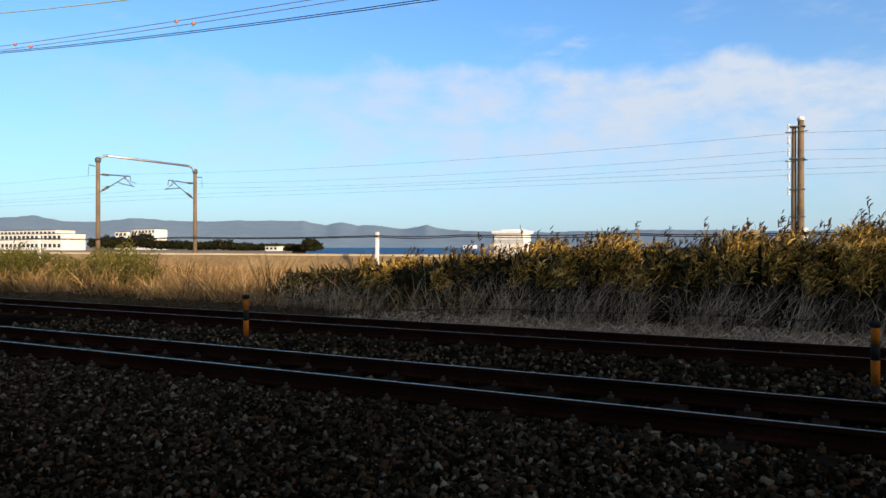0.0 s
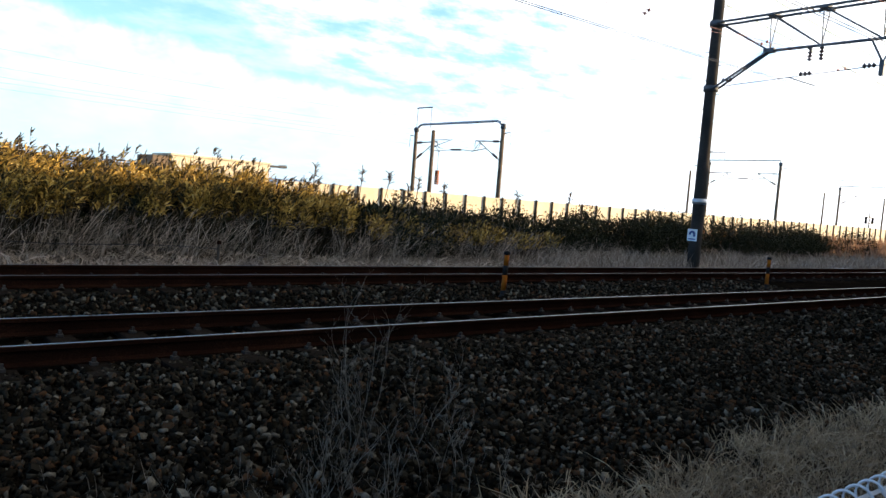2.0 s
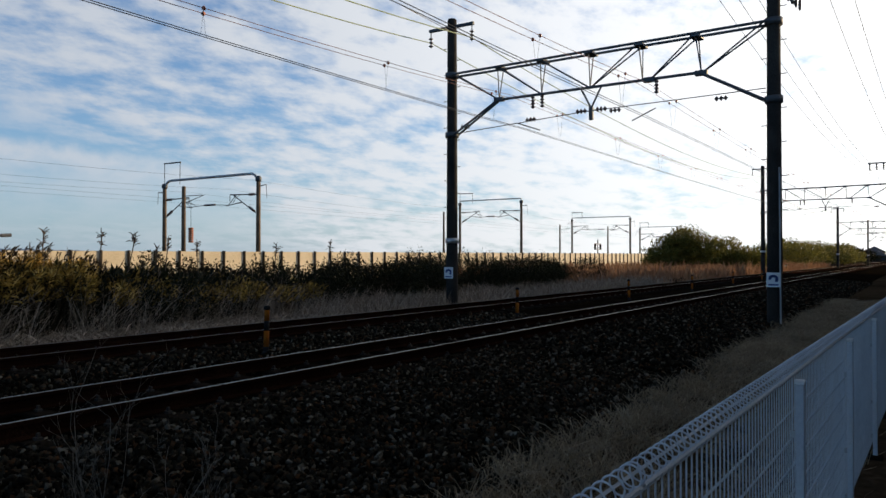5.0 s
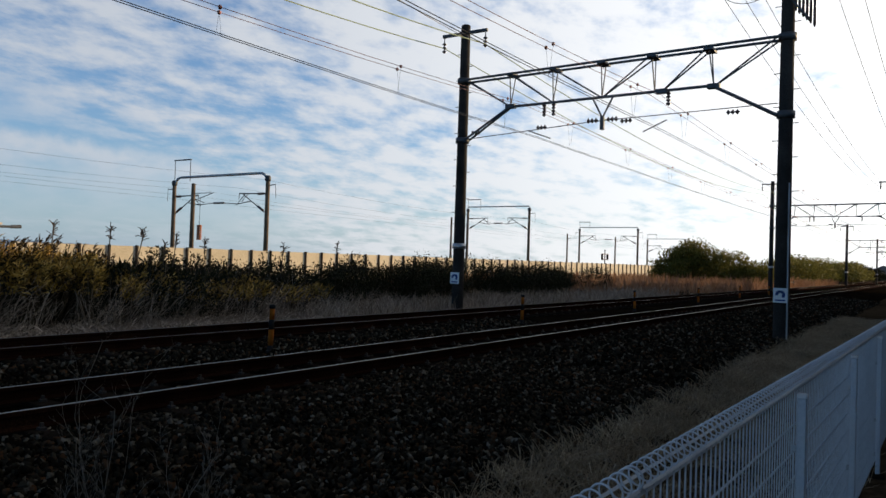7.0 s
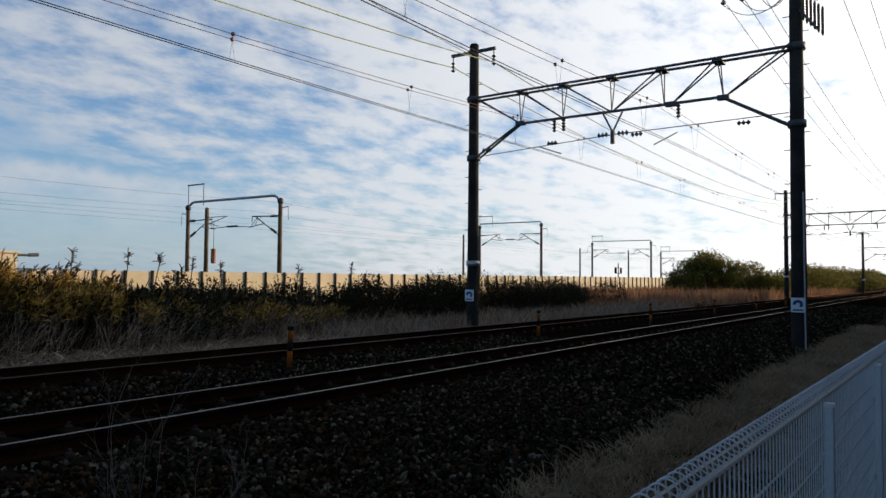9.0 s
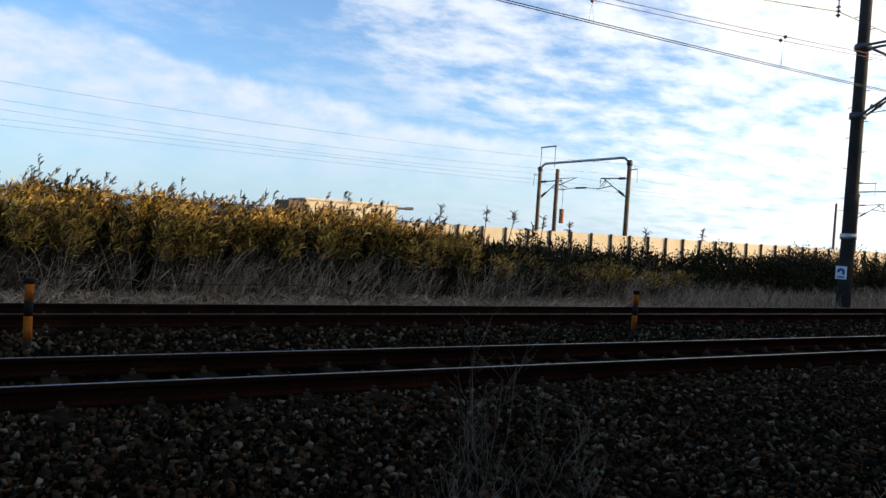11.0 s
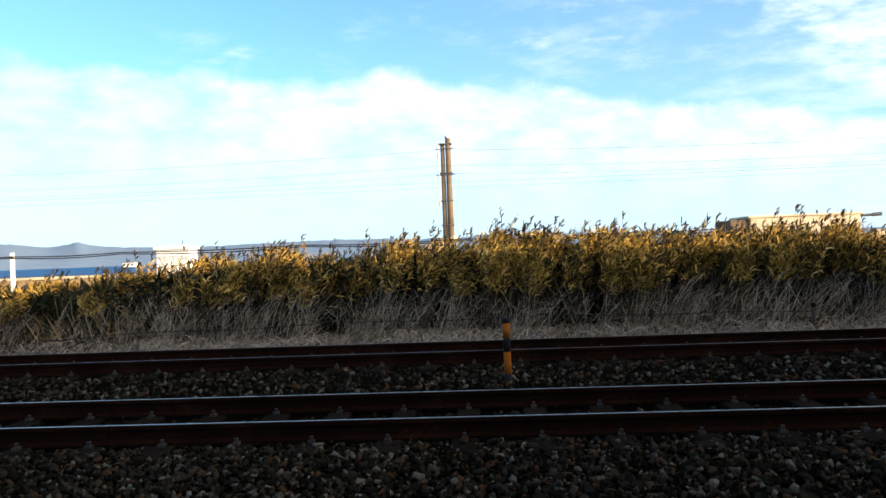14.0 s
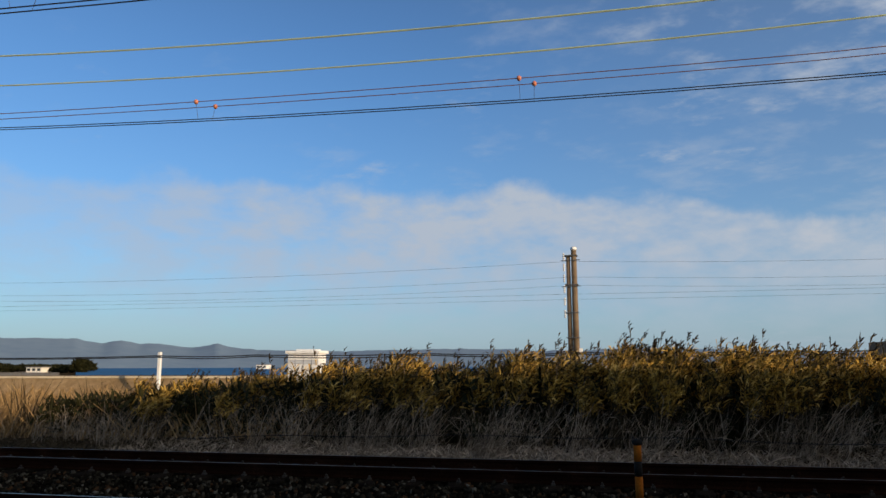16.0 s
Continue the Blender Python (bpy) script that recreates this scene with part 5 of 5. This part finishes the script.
# the big rounded bush by the line and those behind it
make_bush(92.0, 22.5, [(-2, 3.0, 1.6, 3, 2.6, 2.3), (0, 0.8, 2.2, 3.4, 3.2, 3.0), (1, -2.5, 1.8, 3.2, 3.0, 2.3), (2, -5.2, 1.1, 3, 2.8, 1.6), (-1, 1.6, 2.9, 2.4, 2.2, 2.1), (0, 4.6, 1.0, 2.4, 1.7, 1.2)], 6000, 0.24, M["leaf_green"], "big rounded leafy bush beside the railway")
make_bush(128.0, 17.5, hedge_lobes(20, 7, 4.4, 6, 41), 3000, 0.28, M["leaf_green"], "row of leafy bushes beside the railway")
make_bush(165.0, 15.5, hedge_lobes(30, 8, 4.2, 7, 42), 2400, 0.35, M["leaf_green"], "far row of leafy bushes")
make_bush(215.0, 14.0, hedge_lobes(40, 9, 4.4, 7, 43), 1500, 0.6, M["leaf_dark"], "far row of leafy bushes")
make_bush(150.0, 33.0, hedge_lobes(36, 8, 3.6, 7, 44), 2200, 0.32, M["leaf_green"], "far scrub before the raised line")


def make_low_rail(x, y, length):
    f = base("low_railing", x, y, -0.42, "low brown wooden railing beside the far track", "railing")
    for k in range(4):
        part("post", slab(bmesh.new(), length * k / 3 - 0.07, length * k / 3 + 0.07, -0.07, 0.07, -0.2, 1.0, 0.015), M["wall_post"], f)
    part("top_rail", slab(bmesh.new(), -0.1, length + 0.1, -0.05, 0.05, 0.72, 0.86, 0.015), M["wall_post"], f)


make_low_rail(84.0, 13.6, 15.0)


def make_wall_signal():
    s = base("line_signal", 118.0, 45.0, -0.5, "dark line signal with cross-bars behind the parapet", "signal")
    part("shaft", tube(bmesh.new(), (0, 0, -0.2), (0, 0, 4.9), 0.12, 0.09, 8), M["steel"], s)
    for z, w in ((3.2, 1.3), (4.1, 1.3)):
        part("cross_bar", slab(bmesh.new(), -w, w, -0.06, 0.06, z, z + 0.14, 0.01), M["steel"], s)
    for x in (-1.2, 1.2):
        part("lamp_box", slab(bmesh.new(), x - 0.12, x + 0.12, -0.15, 0.15, 3.2, 4.2, 0.03), M["black"], s)


make_wall_signal()


def make_far_house(x, y, w, d, h, label):
    b = base("far_house", x, y, -0.45, label, "house", "houses at the far crossing")
    # walls in near-black brown: their shaded side put into the colour
    part("wall", slab(bmesh.new(), -d / 2, d / 2, -w / 2, w / 2, -0.3, h), M["wall_post"], b)
    bm = bmesh.new()
    a = [bm.verts.new((sx * (d / 2 + 0.3), sy * (w / 2 + 0.3), h)) for sx in (-1, 1) for sy in (-1, 1)]
    r = [bm.verts.new((sx * (d / 2 + 0.3), 0, h + w * 0.28)) for sx in (-1, 1)]
    bm.faces.new((a[0], a[2], r[1], r[0]))
    bm.faces.new((a[1], r[0], r[1], a[3]))
    bm.faces.new((a[0], r[0], a[1]))
    bm.faces.new((a[2], a[3], r[1]))
    bm.faces.new((a[0], a[1], a[3], a[2]))
    part("roof", bm, M["roof"], b, "dark pitched roof")
    for k in (-0.25, 0.25):
        part("window", slab(bmesh.new(), -d / 2 - 0.05, -d / 2 + 0.02, k * w - 0.5, k * w + 0.5, h * 0.45, h * 0.75), M["glass"], b)


for x, y, w, d, h in ((320.0, 12.5, 6.5, 8.0, 2.6), (360.0, 1.5, 7.0, 8.0, 3.4), (380.0, 15.5, 7.0, 8.0, 3.0), (395.0, -1.0, 9.0, 9.0, 5.0), (420.0, 18.0, 9.0, 9.0, 5.0)):
    make_far_house(x, y, w, d, h, "small far house with a dark roof")


def make_crossing_signal(x, y):
    s = base("crossing_signal", x, y, -0.45, "far crossing warning post with a red box", "signal")
    part("shaft", tube(bmesh.new(), (0, 0, -0.2), (0, 0, 4.6), 0.1, 0.08, 8), M["steel"], s)
    part("lamp_box", slab(bmesh.new(), -0.2, 0.2, -0.6, 0.6, 2.5, 3.3, 0.04), M["weight_red"], s, "red lamp box")
    part("lamp", lathe(bmesh.new(), (0, 0, 3.9), [(0.1, 0), (0.32, 0.1), (0.32, 0.5), (0.1, 0.6)], 10), M["black"], s, smooth=True)


make_crossing_signal(160.0, 4.2)


def make_weed(x, y, h, n, seed, label):
    """A dead branching weed: thin stems that fork."""
    r = random.Random(seed)
    w = base("dry_weed", x, y, float(bed_height(y)), label, "weed", "dead weeds in the ballast")

    def grow(bm, p, d, length, rad, depth):
        pts = [p]
        for k in range(4):
            d = (d + Vector((r.gauss(0, 0.18), r.gauss(0, 0.18), 0.05))).normalized()
            p = p + d * length / 4
            pts.append(p)
            if depth > 0 and r.random() < 0.8:
                s = (d + Vector((r.gauss(0, 0.6), r.gauss(0, 0.6), 0.15))).normalized()
                grow(bm, p, s, length * r.uniform(0.3, 0.55), rad * 0.65, depth - 1)
        wire(bm, pts, rad, 3)

    for k in range(n):
        a = r.uniform(0, 6.28)
        bm = bmesh.new()
        grow(bm, Vector((r.gauss(0, 0.10), r.gauss(0, 0.08), -0.02)), Vector((0.22 * math.cos(a), 0.22 * math.sin(a), 1)).normalized(), h * r.uniform(0.45, 1.0), 0.0020, 3)
        part("stalk", bm, M["twig"], w)


for k, (x, y, h, n) in enumerate(((2.05, 3.2, 0.6, 5), (1.72, 2.9, 0.5, 5), (2.42, 3.75, 1.05, 4), (2.75, 3.95, 0.55, 3), (2.25, 3.0, 0.4, 4), (3.25, 3.85, 0.72, 3), (1.5, 2.8, 0.45, 4), (3.0, 3.2, 0.35, 4), (2.6, 3.3, 0.42, 4))):
    make_weed(x, y, h, n, 60 + k, "dead grey branching weed in the ballast")


grass("weed_sprout", 340, 1.0, 3.5, 2.5, 3.9, 0.05, 0.24, -0.3, M["twig"], "thin grey dead sprouts in the ballast", (0.002, 0.004), 0.45, 0.7, zf=bed_height)


# ---------------------------------------------------------------- far land, water and hills
def far_strip(name, b0, b1, d0, d1, z, mat, label, category, thick=0.3):
    """A flat sheet between two bearings and two distances."""
    n = 40
    bm = bmesh.new()
    rows = []
    for d in (d0, d1):
        rows.append([bm.verts.new((d * math.tan(radians(b0 + (b1 - b0) * k / n)), d, z)) for k in range(n + 1)])
    for k in range(n):
        bm.faces.new((rows[0][k], rows[0][k + 1], rows[1][k + 1], rows[1][k]))
    return tagged(part(name, bm, mat), label, category, kind="structure")


far_strip("water", -39, 40, 150, 2600, -0.35, M["water"], "blue water of the bay", "water")
far_strip("field", -72, -40, 110, 900, -0.40, M["far_land"], "pale brown fields by the bay", "field")


def make_hills(dist, crest, label, seed):
    """A ridge from noise, with its slope toward the camera."""
    n, rows = 480, 6
    bm = bmesh.new()
    grid = []
    for j in range(rows):
        line = []
        for i in range(n + 1):
            b = radians(-75 + 150 * i / n)
            k = j / (rows - 1)
            el = crest(math.degrees(b)) + 0.04 * noise.noise(Vector((math.degrees(b) * 0.16, seed, 0))) + 0.05 * noise.noise(Vector((math.degrees(b) * 0.32, seed + 9, 0))) + 0.06 * noise.noise(Vector((math.degrees(b) * 0.6, seed + 5, 0))) + 0.07 * noise.noise(Vector((math.degrees(b) * 1.7, seed + 2, 0)))
            d = dist + 500 * k
            h = max(0.0, math.tan(radians(max(el, 0.02))) * d * (k ** 0.8))
            line.append(bm.verts.new((d * math.sin(b), d * math.cos(b), h - 1)))
        grid.append(line)
    for a, b in zip(grid, grid[1:]):
        for i in range(n):
            bm.faces.new((a[i], a[i + 1], b[i + 1], b[i]))
    return tagged(part("backdrop", bm, M["hazed_hill"], smooth=True), label, "hills", kind="structure")


CREST = {-75: 1.6, -62: 1.85, -59.4: 1.96, -57.4: 2.15, -55.7: 1.84, -53.5: 1.8, -51: 2.12, -48: 1.93, -43.6: 2.01, -39.2: 2.07, -37.6: 1.70, -36.3: 1.97, -35.2: 1.74, -33.1: 1.68, -31.5: 1.45, -29.8: 1.77, -28.6: 1.5, -27.4: 1.38, -25.1: 1.28, -21.4: 1.2, -12.7: 1.4, -5: 1.2, 3: 1.35, 14: 0.95, 40: 0.35, 75: 0.15}
make_hills(2600, lambda b: float(np.interp(b, list(CREST), list(CREST.values()))), "long hills across the bay, distance haze put into their blue colour", 3.0)


def make_far_block(x, y, w, d, h, label, rows=3, cols=14):
    b = base("far_building", x, y, -0.5, label, "building", "buildings across the field")
    part("wall", slab(bmesh.new(), -w / 2, w / 2, 0, d, -0.5, h), M["far_white"], b, "sunlit white walls")
    part("roof", slab(bmesh.new(), -w / 2 - 0.3, w / 2 + 0.3, -0.3, d + 0.3, h, h + 0.35), M["roof"], b)
    for r in range(rows):
        for c in range(cols):
            cx = -w / 2 + w * (c + 0.5) / cols
            z = h * (r + 0.35) / rows
            part("window", slab(bmesh.new(), cx - w / cols * 0.3, cx + w / cols * 0.3, -0.08, 0.02, z, z + h / rows * 0.45), M["glass"], b)


make_far_block(-402, 245, 84, 14, 8.6, "long white low building across the field", 2, 22)
make_far_block(-420, 262, 60, 12, 11.2, "long white low building across the field", 3, 16)
make_far_block(-401, 330, 22, 10, 13.2, "white building above far trees", 4, 7)
make_far_block(-425, 332, 12, 9, 11.8, "small white far house", 3, 3)
make_far_block(-226, 255, 7, 6, 2.1, "small white far house", 1, 3)
for k in range(7):
    make_far_block(-330 + 85 * k + random.uniform(-25, 25), 640 + random.uniform(-40, 60), random.uniform(7, 16), 10, random.uniform(2, 4), "small pale far building on the shore", 1, 3)
for k, (x, y, ln, hh) in enumerate(((-296, 275, 56, 4.2), (-248, 270, 44, 3.0), (-222, 262, 20, 2.2), (-336, 262, 40, 7.6), (-200, 250, 2.6, 4.6))):
    make_bush(x, y, hedge_lobes(ln, 8, hh, 6, 70 + k), 1100, 1.3, M["leaf_dark"], "far dark row of trees across the field", 3)


# ---------------------------------------------------------------- single stones that can be picked out
def make_single_stones():
    shapes = [stone_piece("stone_%s" % c) for c in "abcdef"]
    r = random.Random(5)
    for k in range(280):
        x, y = r.uniform(-2.5, 6.5), r.uniform(2.9, 5.5)
        ob = new("stone", shapes[k % 6])
        ob.parent = bed
        s = r.uniform(0.024, 0.04)
        ob.matrix_basis = Matrix.Translation((x, y, float(bed_height(y)) + 0.03)) @ Euler((r.uniform(-0.5, 0.5), r.uniform(-0.5, 0.5), r.uniform(0, 6.28))).to_matrix().to_4x4() @ Matrix.Diagonal((s, s, s, 1))


make_single_stones()
